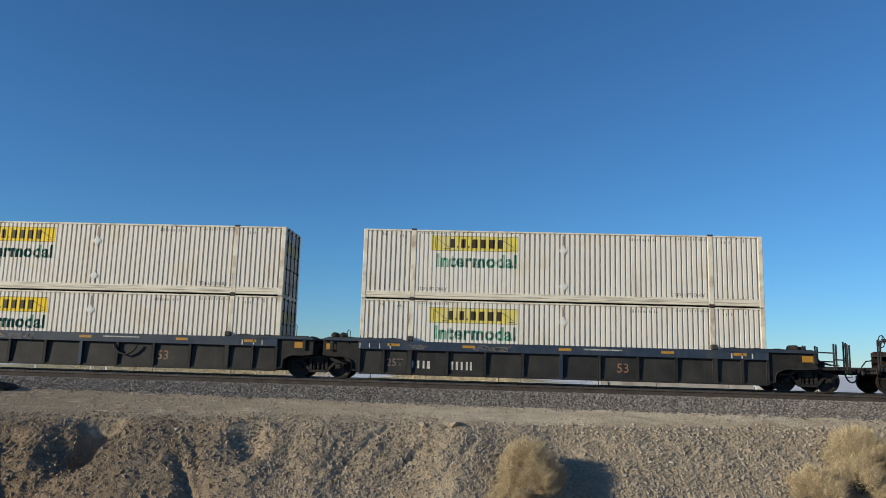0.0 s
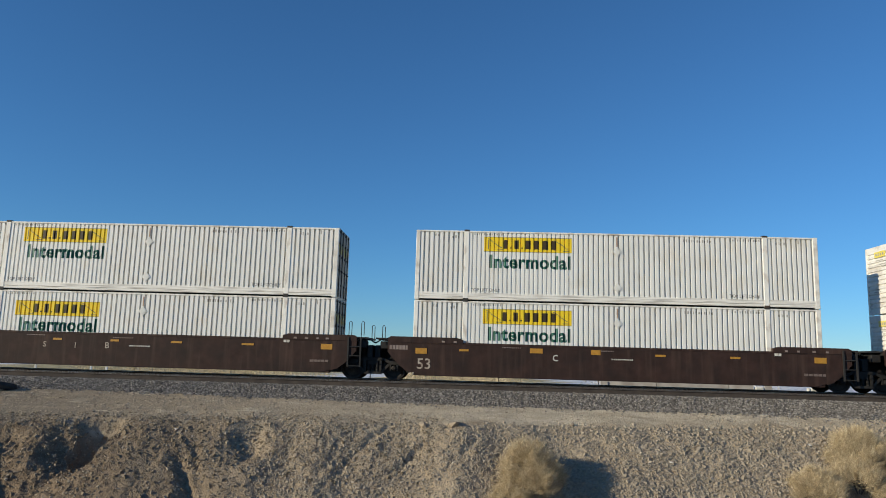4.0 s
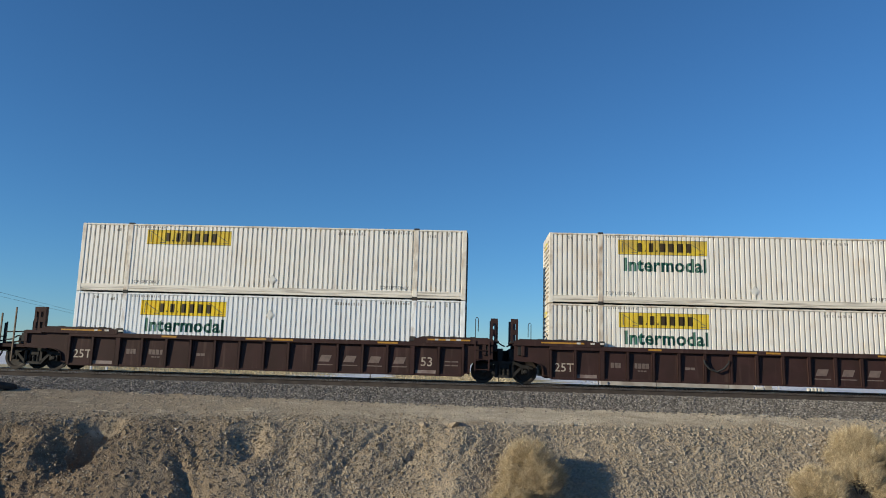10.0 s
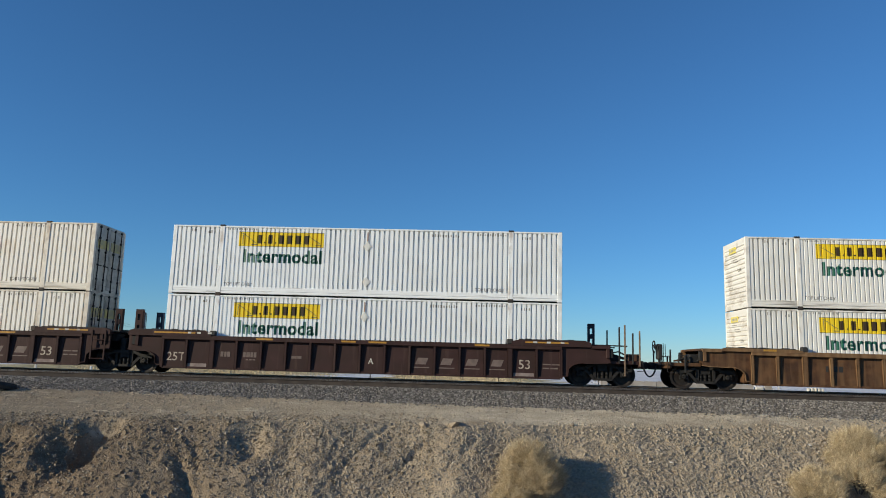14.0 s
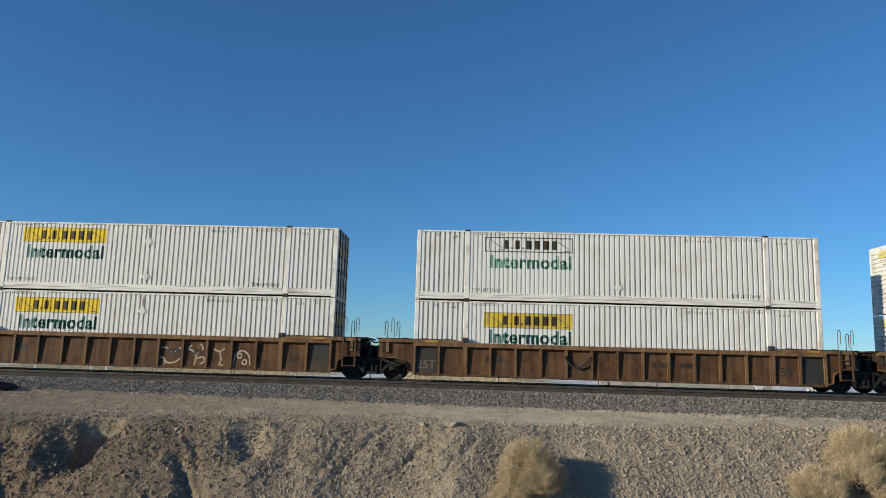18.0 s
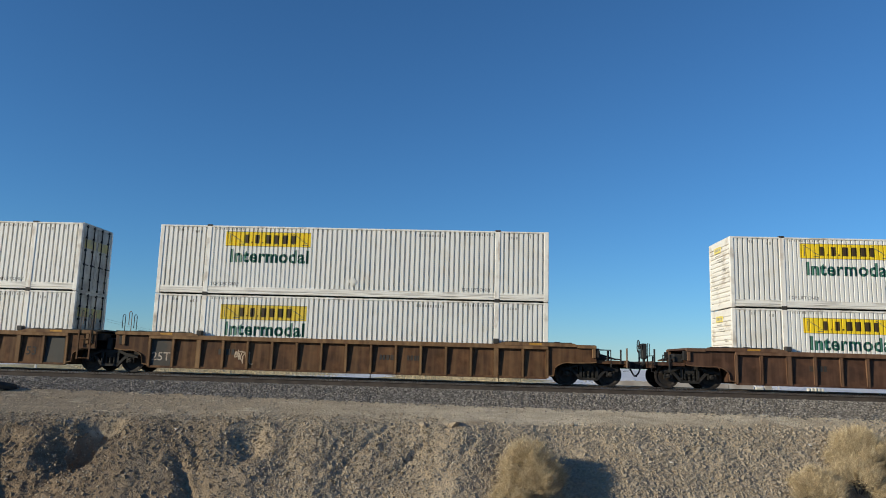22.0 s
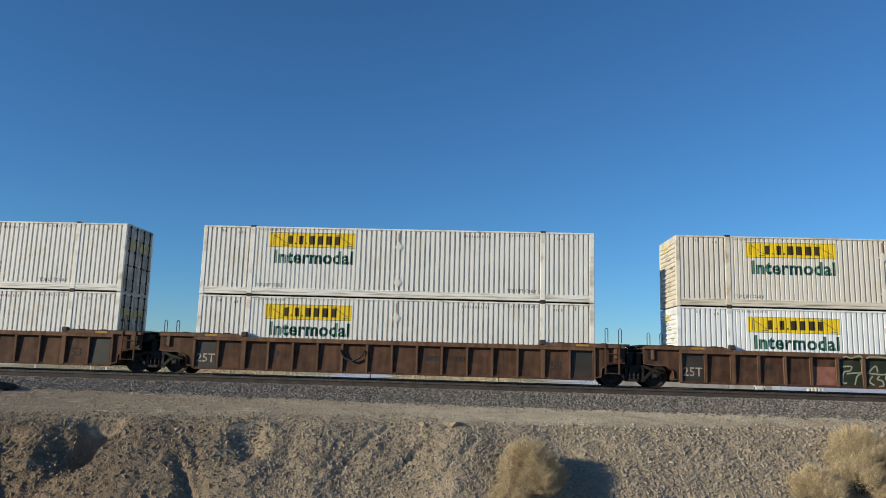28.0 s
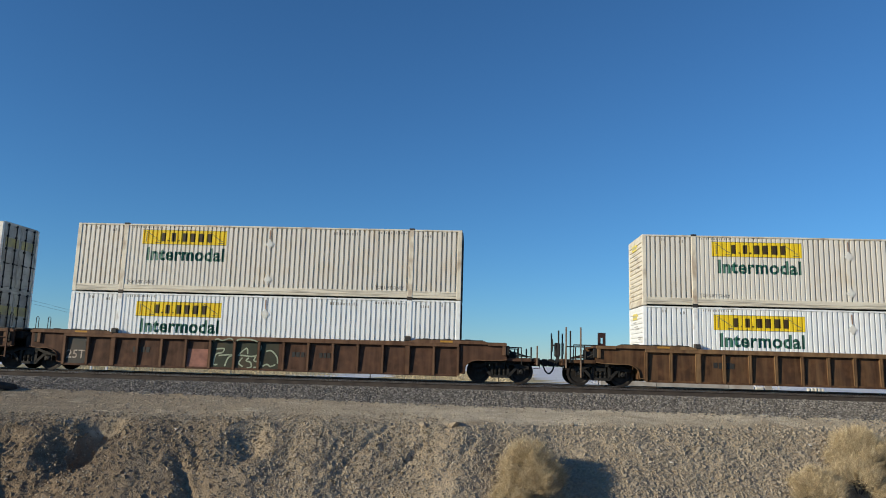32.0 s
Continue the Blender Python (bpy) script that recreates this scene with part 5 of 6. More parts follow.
    # pale salt flats beyond the track, with two patches of dry grass
    flats = mix(rng(nz(0.25, 4.0), 0.35, 0.65), (0.62, 0.61, 0.62), (0.76, 0.75, 0.76))
    warp = n.new("ShaderNodeTexNoise")
    warp.inputs["Scale"].default_value = 0.12
    link(tc.outputs["Object"], warp.inputs["Vector"])
    for px, py, rx, ry in ((-1.0, 90.0, 11.5, 75.0), (-44.0, 95.0, 27.0, 85.0)):
        mp = n.new("ShaderNodeMapping")
        mp.inputs["Location"].default_value = (-px / rx, -py / ry, 0)
        mp.inputs["Scale"].default_value = (1 / rx, 1 / ry, 0)
        link(tc.outputs["Object"], mp.inputs["Vector"])
        ln = n.new("ShaderNodeVectorMath")
        ln.operation = "LENGTH"
        link(mp.outputs[0], ln.inputs[0])
        ad = n.new("ShaderNodeMath")
        ad.operation = "ADD"
        link(ln.outputs["Value"], ad.inputs[0])
        link(rng(warp.outputs["Fac"], 0.2, 1.2), ad.inputs[1])
        grass = mix(rng(nz(0.8, 5.0), 0.4, 0.6), (0.38, 0.30, 0.15), (0.56, 0.47, 0.28))
        flats = mix(rng(ad.outputs[0], 1.35, 1.15), flats, grass)
    verge = mix(rng(nz(2.0), 0.4, 0.6), (0.40, 0.33, 0.22), (0.52, 0.45, 0.33))
    col = mix(rng(y, 4.2, 5.0), col, verge)
    col = mix(rng(y, 14.0, 22.0), col, flats)
    link(col, b.inputs["Base Color"])
    bp = n.new("ShaderNodeBump")
    bp.inputs["Strength"].default_value = 0.9
    bp.inputs["Distance"].default_value = 0.05
    fine = n.new("ShaderNodeMath")
    fine.operation = "ADD"
    link(nz(9.0, 10.0), fine.inputs[0])
    link(nz(30.0, 8.0), fine.inputs[1])
    link(fine.outputs[0], bp.inputs["Height"])
    link(bp.outputs[0], b.inputs["Normal"])
    return m


def build_ground():
    xs = axis((-3000, -600, 400), (-600, -100, 60), (-100, -30, 6), (-30, -17, 0.6), (-17, 18, 0.065), (18, 32, 0.6), (32, 100, 6), (100, 600, 60), (600, 3000, 400))
    ys = axis((-400, -60, 40), (-60, -32, 3), (-32, -16, 0.5), (-16, -13.6, 0.16), (-13.6, -6.4, 0.06), (-6.4, -4.3, 0.14), (-4.3, 4.3, 0.15), (4.3, 12, 0.6), (12, 60, 4), (60, 400, 40), (400, 3800, 340))
    X, Y = np.meshgrid(xs, ys)
    Z = ground_z(X, Y)
    k, r = len(xs), len(ys)
    idx = np.arange(k * r).reshape(r, k)
    quads = np.stack([idx[:-1, :-1], idx[:-1, 1:], idx[1:, 1:], idx[1:, :-1]], -1).reshape(-1, 4)
    me = bpy.data.meshes.new("ground")
    me.from_pydata(np.stack([X.ravel(), Y.ravel(), Z.ravel()], -1).tolist(), [], quads.tolist())
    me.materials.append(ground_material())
    return tagged(new("ground", me), "dry tan desert soil with an eroded bank and graded gravel strip", "ground", kind="structure")


def stones(name, places, sizes, mat, label, category, seed):
    """Many loose stones in one mesh: rough eight-cornered lumps."""
    rnd = np.random.RandomState(seed)
    k = len(sizes)
    base = np.array([(-1, -1, -1), (1, -1, -1), (1, 1, -1), (-1, 1, -1), (-1, -1, 1), (1, -1, 1), (1, 1, 1), (-1, 1, 1)], float) * 0.58
    v = base[None] * rnd.uniform(0.55, 1.25, (k, 8, 3))
    ang = rnd.uniform(0, 2 * math.pi, k)
    tilt = rnd.uniform(-0.7, 0.7, k)
    v *= np.stack([rnd.uniform(0.8, 1.3, k), rnd.uniform(0.7, 1.1, k), rnd.uniform(0.55, 0.95, k)], -1)[:, None]
    c, s = np.cos(tilt)[:, None], np.sin(tilt)[:, None]
    y, z = v[..., 1] * c - v[..., 2] * s, v[..., 1] * s + v[..., 2] * c
    c, s = np.cos(ang)[:, None], np.sin(ang)[:, None]
    x, y = v[..., 0] * c - y * s, v[..., 0] * s + y * c
    v = np.stack([x, y, z], -1) * np.asarray(sizes)[:, None, None] + np.asarray(places)[:, None]
    q = np.array([(3, 2, 1, 0), (4, 5, 6, 7), (0, 1, 5, 4), (1, 2, 6, 5), (2, 3, 7, 6), (3, 0, 4, 7)])
    faces = (q[None] + 8 * np.arange(k)[:, None, None]).reshape(-1, 4)
    me = bpy.data.meshes.new(name)
    me.from_pydata(v.reshape(-1, 3).tolist(), [], faces.tolist())
    me.materials.append(mat)
    return tagged(new(name, me), label, category, kind="stuff")


def stone_material(name, a, c, e):
    m = bpy.data.materials.new(name)
    m.use_nodes = True
    n, link = m.node_tree.nodes, m.node_tree.links.new
    b = n["Principled BSDF"]
    b.inputs["Roughness"].default_value = 0.9
    b.inputs["Specular IOR Level"].default_value = 0.2
    g = n.new("ShaderNodeNewGeometry")
    r = n.new("ShaderNodeValToRGB")
    r.color_ramp.elements[0].color = (*a, 1)
    r.color_ramp.elements[1].color = (*e, 1)
    mid = r.color_ramp.elements.new(0.6)
    mid.color = (*c, 1)
    link(g.outputs["Random Per Island"], r.inputs[0])
    link(r.outputs[0], b.inputs["Base Color"])
    return m


build_ground()
rs = np.random.RandomState(4)
k = 42000
bx = rs.uniform(-22, 22, k)
by = -7.0 + rs.uniform(0, 1, k) ** 1.15 * 2.3
by[:1500] = -6.95 - rs.exponential(0.12, 1500)
bz = ground_z(bx, by)
stones("ballast", np.stack([bx, by, bz + 0.01], -1), rs.uniform(0.030, 0.056, k), stone_material("ballast_stone", (0.085, 0.075, 0.066), (0.19, 0.171, 0.152), (0.345, 0.315, 0.28)),
       "grey crushed rock ballast along the track", "ballast", 8)
bank_rock = stone_material("bank_stone", (0.27, 0.226, 0.170), (0.325, 0.273, 0.208), (0.385, 0.33, 0.258))
k = 66000
gx = np.concatenate([rs.uniform(-14, 15, 9000), 14.5 - rs.power(1.3, k - 9000) * 20])
gy = lip(gx) - np.concatenate([rs.uniform(-0.1, 3.2, 9000), rs.uniform(0.06, 3.0, k - 9000)])
patch = fbm(gx, gy, 0.9, 3, 61) + 0.30 * smooth(0.0, 4.0, gx) - 0.30 * smooth(-2.0, -7.5, gx)
keep = patch > rs.uniform(-0.60, 0.12, k)
gx, gy, k = gx[keep], gy[keep], int(keep.sum())
gz = ground_z(gx, gy)
stones("bank_pebbles", np.stack([gx, gy, gz], -1), (0.011 + rs.exponential(0.012, k).clip(0, 0.055)) * (1.0 + 0.36 * smooth(1.5, 6.0, gx)), bank_rock,
       "loose tan pebbles and clods on the bank", "pebbles", 9)
k = 19000
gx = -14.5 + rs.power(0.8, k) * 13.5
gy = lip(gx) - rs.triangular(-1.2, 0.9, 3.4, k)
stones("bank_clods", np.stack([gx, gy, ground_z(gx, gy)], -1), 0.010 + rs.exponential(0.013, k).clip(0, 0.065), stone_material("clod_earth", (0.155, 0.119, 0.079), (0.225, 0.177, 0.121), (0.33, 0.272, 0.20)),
       "dark brown earth clods on the bank", "clods", 12)
k = 17000
gx = np.where(rs.uniform(0, 1, k) < 0.5, rs.uniform(-18, -2, k), rs.uniform(-18, 18, k))
gy = -6.95 - (-6.95 - lip(gx)) * rs.uniform(0, 1.05, k)
stones("road_pebbles", np.stack([gx, gy, ground_z(gx, gy)], -1), 0.008 + rs.exponential(0.008, k).clip(0, 0.04), stone_material("road_stone", (0.17, 0.135, 0.10), (0.33, 0.27, 0.19), (0.50, 0.42, 0.315)),
       "scattered small pebbles on the graded strip", "pebbles", 10)


def lump(name, x, y, size, mat, label, category, seed, squash=0.7):
    """One stone: a rough, many-sided lump half sunk in the ground."""
    bm = bmesh.new()
    bmesh.ops.create_icosphere(bm, subdivisions=1, radius=size)
    rnd = random.Random(seed)
    off = Vector((rnd.uniform(0, 50), rnd.uniform(0, 50), 0))
    for v in bm.verts:
        v.co *= 1 + 0.7 * noise.noise(v.co / size * 1.1 + off) + 0.25 * noise.noise(v.co / size * 3.1 + off)
        v.co.z *= squash
    z = float(ground_z(np.array([x]), np.array([y]))[0])
    me = bpy.data.meshes.new(name)
    bm.to_mesh(me)
    bm.free()
    me.materials.append(M[mat])
    ob = new(name, me)
    ob.matrix_basis = pose(x, y, z + size * 0.25)
    return tagged(ob, label, category)


M["boulder"] = material("bank_boulder", (0.29, 0.235, 0.17), 0.9, var=0.2, scale=6, bump=0.01, bump_scale=20)
M["chalk"] = material("pale_rock", (0.66, 0.63, 0.57), 0.85, var=0.1, scale=9)
for q in ((-1.38, -9.78, 0.13, "boulder"), (-0.52, -9.80, 0.19, "boulder"), (6.9, -8.5, 0.045, "chalk"), (5.5, -9.85, 0.05, "chalk"), (-9.55, -11.2, 0.10, "boulder"),
          (-5.2, -10.5, 0.09, "boulder"), (-7.9, -11.1, 0.05, "chalk"), (-4.6, -11.2, 0.10, "boulder"), (9.82, -8.55, 0.05, "chalk"), (2.9, -9.0, 0.08, "boulder"), (-3.1, -11.0, 0.09, "boulder"), (0.1, -10.6, 0.09, "boulder")):
    lump("rock", q[0], q[1], q[2], q[3], "pale rough rock on the dirt bank" if q[3] == "chalk" else "tan rough rock on the dirt bank", "rock", int(q[0] * 100) & 255)


def straw_material():
    m = bpy.data.materials.new("dry_straw")
    m.use_nodes = True
    n, link = m.node_tree.nodes, m.node_tree.links.new
    b = n["Principled BSDF"]
    b.inputs["Roughness"].default_value = 0.8
    b.inputs["Specular IOR Level"].default_value = 0.2
    g = n.new("ShaderNodeNewGeometry")
    r = n.new("ShaderNodeValToRGB")
    r.color_ramp.elements[0].color = (0.33, 0.25, 0.142, 1)
    r.color_ramp.elements[1].color = (0.70, 0.58, 0.385, 1)
    link(g.outputs["Random Per Island"], r.inputs[0])
    link(r.outputs[0], b.inputs["Base Color"])
    return m


STRAW = straw_material()


def dry_bush(x, y, radius, height, twigs, seed, label):
    """A tumbleweed-like shrub: woody stems and a dense crown of thin curved twigs."""
    rnd = np.random.RandomState(seed)
    z0 = float(ground_z(np.array([x]), np.array([y]))[0]) - 0.05
    root = tagged(empty("dry_bush", pose(x, y, z0)), label, "bush", "dry bushes")
    for i in range(9):
        a = i * 0.7 + rnd.uniform(0, 0.4)
        e = rnd.uniform(0.5, 0.9)
        tip = (radius * 0.55 * math.cos(a) * e, radius * 0.55 * math.sin(a) * e, height * rnd.uniform(0.4, 0.65))
        bm = bmesh.new()
        tube(bm, [(0.03 * math.cos(a), 0.03 * math.sin(a), 0.0), (tip[0] * 0.5, tip[1] * 0.5, tip[2] * 0.6), tip], 0.012, 5)
        part("stem", bm, "post", root, "woody brown stem")
    # clump centres over a dome; twigs spray outwards from each clump
    clumps = []
    for i in range(110):
        a, u = rnd.uniform(0, 2 * math.pi), rnd.uniform(0.0, 1.0)
        rr = radius * 0.92 * math.sqrt(1 - u * u) * rnd.uniform(0.55, 1.0)
        clumps.append((rr * math.cos(a), rr * math.sin(a), 0.06 + height * 0.86 * u * rnd.uniform(0.78, 1.04)))
    c = np.array(clumps)[rnd.randint(len(clumps), size=twigs)] + rnd.normal(0, 0.085 * radius, (twigs, 3))
    c[:, 2] = np.abs(c[:, 2])
    out = c / np.array([radius, radius, height]) + np.array([0, 0, 0.1])
    out /= np.linalg.norm(out, axis=1, keepdims=True) + 1e-6
    d = out * 0.75 + rnd.normal(0, 0.55, (twigs, 3)) + np.array([0, 0, 0.25])
    d /= np.linalg.norm(d, axis=1, keepdims=True)
    ln = radius * rnd.uniform(0.08, 0.26, (twigs, 1))
    side = np.cross(d, rnd.normal(0, 1, (twigs, 3)))
    side /= np.linalg.norm(side, axis=1, keepdims=True) + 1e-6
    s2 = np.cross(d, side)
    w = rnd.uniform(0.0018, 0.0040, (twigs, 1))
    bend = rnd.normal(0, 0.15, (twigs, 3)) * ln
    p1, p2 = c + d * ln * 0.5 + bend, c + d * ln
    around = (side, -0.5 * side + 0.87 * s2, -0.5 * side - 0.87 * s2)
    verts = np.stack([c + o * w for o in around] + [p1 + o * w * 0.8 for o in around] + [p2], 1).reshape(-1, 3)
    base = 7 * np.arange(twigs)[:, None, None]
    quads = (np.array([(0, 1, 4, 3), (1, 2, 5, 4), (2, 0, 3, 5)])[None] + base).reshape(-1, 4)
    tris = (np.array([(3, 4, 6), (4, 5, 6), (5, 3, 6)])[None] + base).reshape(-1, 3)
    faces = quads.tolist() + tris.tolist()
    me = bpy.data.meshes.new("crown")
    me.from_pydata(verts.tolist(), [], faces)
    me.materials.append(STRAW)
    ob = new("crown", me)
    ob.parent = root
    ob["kind"] = "stuff"
    return root


dry_bush(1.50, -11.15, 0.96, 1.22, 29000, 1, "round golden dry bush on the dirt bank")
dry_bush(1.00, -11.70, 0.60, 0.62, 8500, 2, "small low golden dry bush on the bank")
dry_bush(11.0, -9.0, 1.0, 1.22, 25000, 3, "tall straw-coloured dry bush at the bank's lip")
dry_bush(9.30, -10.05, 0.80, 0.72, 14000, 4, "low straw-coloured dry bush on the bank")
dry_bush(10.55, -9.75, 0.90, 0.95, 19000, 5, "broad straw-coloured dry bush on the bank")
dry_bush(12.3, -9.1, 0.95, 1.15, 16000, 6, "pale straw-coloured dry bush on the bank")


def dry_grass():
    """Tufts of dry grass on the flats beyond the track."""
    rnd = np.random.RandomState(21)
    k = 9000
    yy = rnd.uniform(40, 130, k)
    lean = np.where(rnd.uniform(0, 1, k) < 0.62, rnd.triangular(-0.58, -0.36, -0.17, k), rnd.triangular(-0.12, -0.02, 0.09, k))
    c = np.stack([lean * (yy + 31), yy, yy * 0], -1)
    c[:, 2] = ground_z(c[:, 0], c[:, 1]) - 0.03
    verts, faces = [], []
    a = rnd.uniform(0, 2 * math.pi, (k, 3))
    hgt = rnd.uniform(0.08, 0.28, (k, 3))
    for j in range(3):
        w = np.stack([np.cos(a[:, j]), np.sin(a[:, j]), a[:, j] * 0], -1) * rnd.uniform(0.04, 0.10, (k, 1))
        up = np.stack([rnd.normal(0, 0.10, k), rnd.normal(0, 0.10, k), hgt[:, j]], -1)
        back = np.cross(w, up)
        back *= 0.4 * np.linalg.norm(w, axis=1, keepdims=True) / np.linalg.norm(back, axis=1, keepdims=True)
        verts.append(np.stack([c - w, c + w, c + back, c + up], 1).reshape(-1, 3))
        base = 4 * k * j + 4 * np.arange(k)[:, None, None]
        faces.append((np.array([(0, 1, 3), (1, 2, 3), (2, 0, 3)])[None] + base).reshape(-1, 3))
    me = bpy.data.meshes.new("dry_grass")
    me.from_pydata(np.concatenate(verts).tolist(), [], np.concatenate(faces).tolist())
    me.materials.append(STRAW)
    tagged(new("dry_grass", me), "pale yellow dry grass tufts on salt flats", "grass", kind="stuff")


dry_grass()

# an old tyre by the ballast
tyre_at = (-15.27, -7.54)
bm = bmesh.new()
prof = [(0.30, -0.09), (0.40, -0.12), (0.52, -0.10), (0.56, 0.0), (0.52, 0.10), (0.40, 0.12), (0.30, 0.09), (0.33, 0.0)]
rings = [[bm.verts.new((r * math.cos(2 * math.pi * j / 28), r * math.sin(2 * math.pi * j / 28), z)) for r, z in prof] for j in range(28)]
for j in range(28):
    for q in range(8):
        bm.faces.new((rings[j][q], rings[(j + 1) % 28][q], rings[(j + 1) % 28][(q + 1) % 8], rings[j][(q + 1) % 8]))
bmesh.ops.recalc_face_normals(bm, faces=bm.faces)
me = bpy.data.meshes.new("old_tyre")
bm.to_mesh(me)
bm.free()
me.materials.append(M["rubber"])
ob = new("old_tyre", me)
ob.matrix_basis = pose(tyre_at[0], tyre_at[1], float(ground_z(np.array([tyre_at[0]]), np.array([tyre_at[1]]))[0]) + 0.11, -10, 4, 0)
tagged(ob, "worn black rubber tyre lying beside the ballast", "tyre")

# beyond the track: marker posts, white blocks and an overhead line
def far_post(x, y, h, w, mat, label):
    bm = bmesh.new()
    box(bm, -w, w, -w, w, -0.1, h, 0.01)
    bmesh.ops.recalc_face_normals(bm, faces=bm.faces)
    me = bpy.data.meshes.new("marker_post")
    bm.to_mesh(me)
    bm.free()
    me.materials.append(M[mat])
    ob = new("marker_post", me)
    ob.matrix_basis = pose(x, y, float(ground_z(np.array([x]), np.array([y]))[0]))
    tagged(ob, label, "post", "posts beyond the track")


for x, y, h in ((-5.49, 8.5, 1.22), (1.33, 8.5, 1.34), (6.95, 10.6, 1.16)):
    far_post(x, y, h, 0.025, "post", "thin dark wooden marker post in dry soil")
for x, y, h in ((-33.2, 24.0, 0.95), (-28.9, 24.0, 0.95), (-27.7, 24.0, 0.95)):
    far_post(x, y, h, 0.06, "concrete", "pale concrete marker post in dry grass")


def block_thing(name, x, y, ext, mat, label, category):
    bm = bmesh.new()
    box(bm, *ext, 0.03)
    bmesh.ops.recalc_face_normals(bm, faces=bm.faces)
    me = bpy.data.meshes.new(name)
    bm.to_mesh(me)
    bm.free()
    me.materials.append(M[mat])
    ob = new(name, me)
    ob.matrix_basis = pose(x, y, float(ground_z(np.array([x]), np.array([y]))[0]) - 0.03)
    return tagged(ob, label, category, "white blocks beyond the track")


for i in range(5):
    block_thing("white_block", 18.50 + i * 0.19, 11.0, (-0.065, 0.065, -0.1, 0.1, 0.0, 1.03 - 0.02 * abs(i - 2)), "chalk", "upright white-painted block beyond the track", "block")
block_thing("white_block", 15.8, 11.0, (-0.2, 0.22, -0.15, 0.15, 0.0, 1.0), "chalk", "low white-painted block beyond the track", "block")
k = 5000
gy = 16.0 + 60 * rs.uniform(0, 1, k) ** 1.6
gx = (gy + 31) * rs.triangular(0.14, 0.24, 0.42, k)
stones("salt_rubble", np.stack([gx, gy, ground_z(gx, gy)], -1), 0.05 + rs.exponential(0.07, k).clip(0, 0.4), stone_material("salt_stone", (0.32, 0.30, 0.285), (0.48, 0.455, 0.44), (0.66, 0.64, 0.63)),
       "pale grey-white rubble on the salt flats", "rubble", 15)

low_wall = tagged(empty("low_wall", pose(0, 11.0, -1.06)), "low weathered grey-brown concrete wall beyond the track", "wall")
for x0, x1 in ((7.1, 10.2), (10.2, 14.15), (14.15, 15.5), (16.1, 16.5)):
    bm = bmesh.new()
    rnd = random.Random(int(x0 * 10))
    k = max(2, int((x1 - x0) / 0.3))
    xs = [x0 + 0.015 + (x1 - x0 - 0.03) * q / k for q in range(k + 1)]
    prism(bm, [(x0 + 0.015, 0.0), (x1 - 0.015, 0.0)] + [(x, 1.10 + rnd.uniform(-0.025, 0.02)) for x in reversed(xs)], -0.08, 0.08)
    part("wall_slab", bm, "wall_concrete", low_wall)

# an overhead line that runs away from the track
line = tagged(empty("overhead_line", pose(-45.5, 29.0, -1.6)), "distant overhead wires on thin wooden poles", "power line")
far_end = Vector((-77.0, 305.0, 0.0))
for p in (Vector((0, 0, 0)), far_end):
    bm = bmesh.new()
    tube(bm, [p, p + Vector((0, 0, 8.5))], 0.13, 8)
    box(bm, p.x - 1.1, p.x + 1.1, p.y - 0.06, p.y + 0.06, 7.95, 8.1)
    part("pole", bm, "post", line)
for dx in (-0.9, 0.9):
    bm = bmesh.new()
    tube(bm, [Vector((dx, 0, 8.15)) + far_end * (i / 16) + Vector((0, 0, -3.0 * (i / 16) * (1 - i / 16))) for i in range(17)], 0.012, 5)
    part("wire", bm, "wire", line)

# ------------------------------------------------------------------ the track
def railway_track(y0, coat, label):
    """Two rails with polished tops on timber ties."""
    root = tagged(empty("railway_track", pose(0, y0, 0)), label, "railway track", kind="structure")
    prof = [(-0.07, -0.185), (0.07, -0.185), (0.07, -0.17), (0.012, -0.155), (0.010, -0.05), (0.036, -0.038), (0.036, -0.003), (-0.036, -0.003), (-0.036, -0.038), (-0.010, -0.05), (-0.012, -0.155), (-0.07, -0.17)]
    for y in (-0.755, 0.755):
        bm = bmesh.new()
        a = [bm.verts.new((-340, y + q, z)) for q, z in prof]
        b = [bm.verts.new((340, y + q, z)) for q, z in prof]
        for i in range(len(prof)):
            bm.faces.new((a[i], b[i], b[(i + 1) % len(prof)], a[(i + 1) % len(prof)]))
        rail = part("rail", bm, coat, root)
        block("rail_head", "rail_top", rail, (-340, 340, y - 0.03, y + 0.03, -0.003, 0.0))
    for i in range(120):
        x = -33 + i * 0.55
        block("tie", "timber", root, (-0.115, 0.115, -1.3, 1.3, -0.36, -0.19), 0.012, key=("tie",), at=pose(x + 0.03 * math.sin(i * 2.7 + y0), 0.04 * math.sin(i * 1.3 + y0), 0, 0, 0, 0.6 * math.sin(i * 3.1 + y0)))
    return root


track = railway_track(0.0, "rail", "rusty steel rails under the train, on timber ties")
railway_track(-4.0, "rail", "empty brown-rusted siding rails on timber ties in ballast")

verts, faces = [], []
for i in range(-618, 619):
    x = i * 0.55
    if -33.3 < x < 32.9:
        continue
    k = len(verts)
    verts += [(x + a, y, z) for z in (-0.36, -0.19) for a, y in ((-0.115, -1.3), (0.115, -1.3), (0.115, 1.3), (-0.115, 1.3))]
    faces += [tuple(k + q for q in f) for f in ((3, 2, 1, 0), (4, 5, 6, 7), (0, 1, 5, 4), (1, 2, 6, 5), (2, 3, 7, 6), (3, 0, 4, 7))]
me = bpy.data.meshes.new("far_ties")
me.from_pydata(verts, [], faces)
me.materials.append(M["timber"])
ob = new("far_ties", me)
ob.parent = track
ob["kind"] = "stuff"

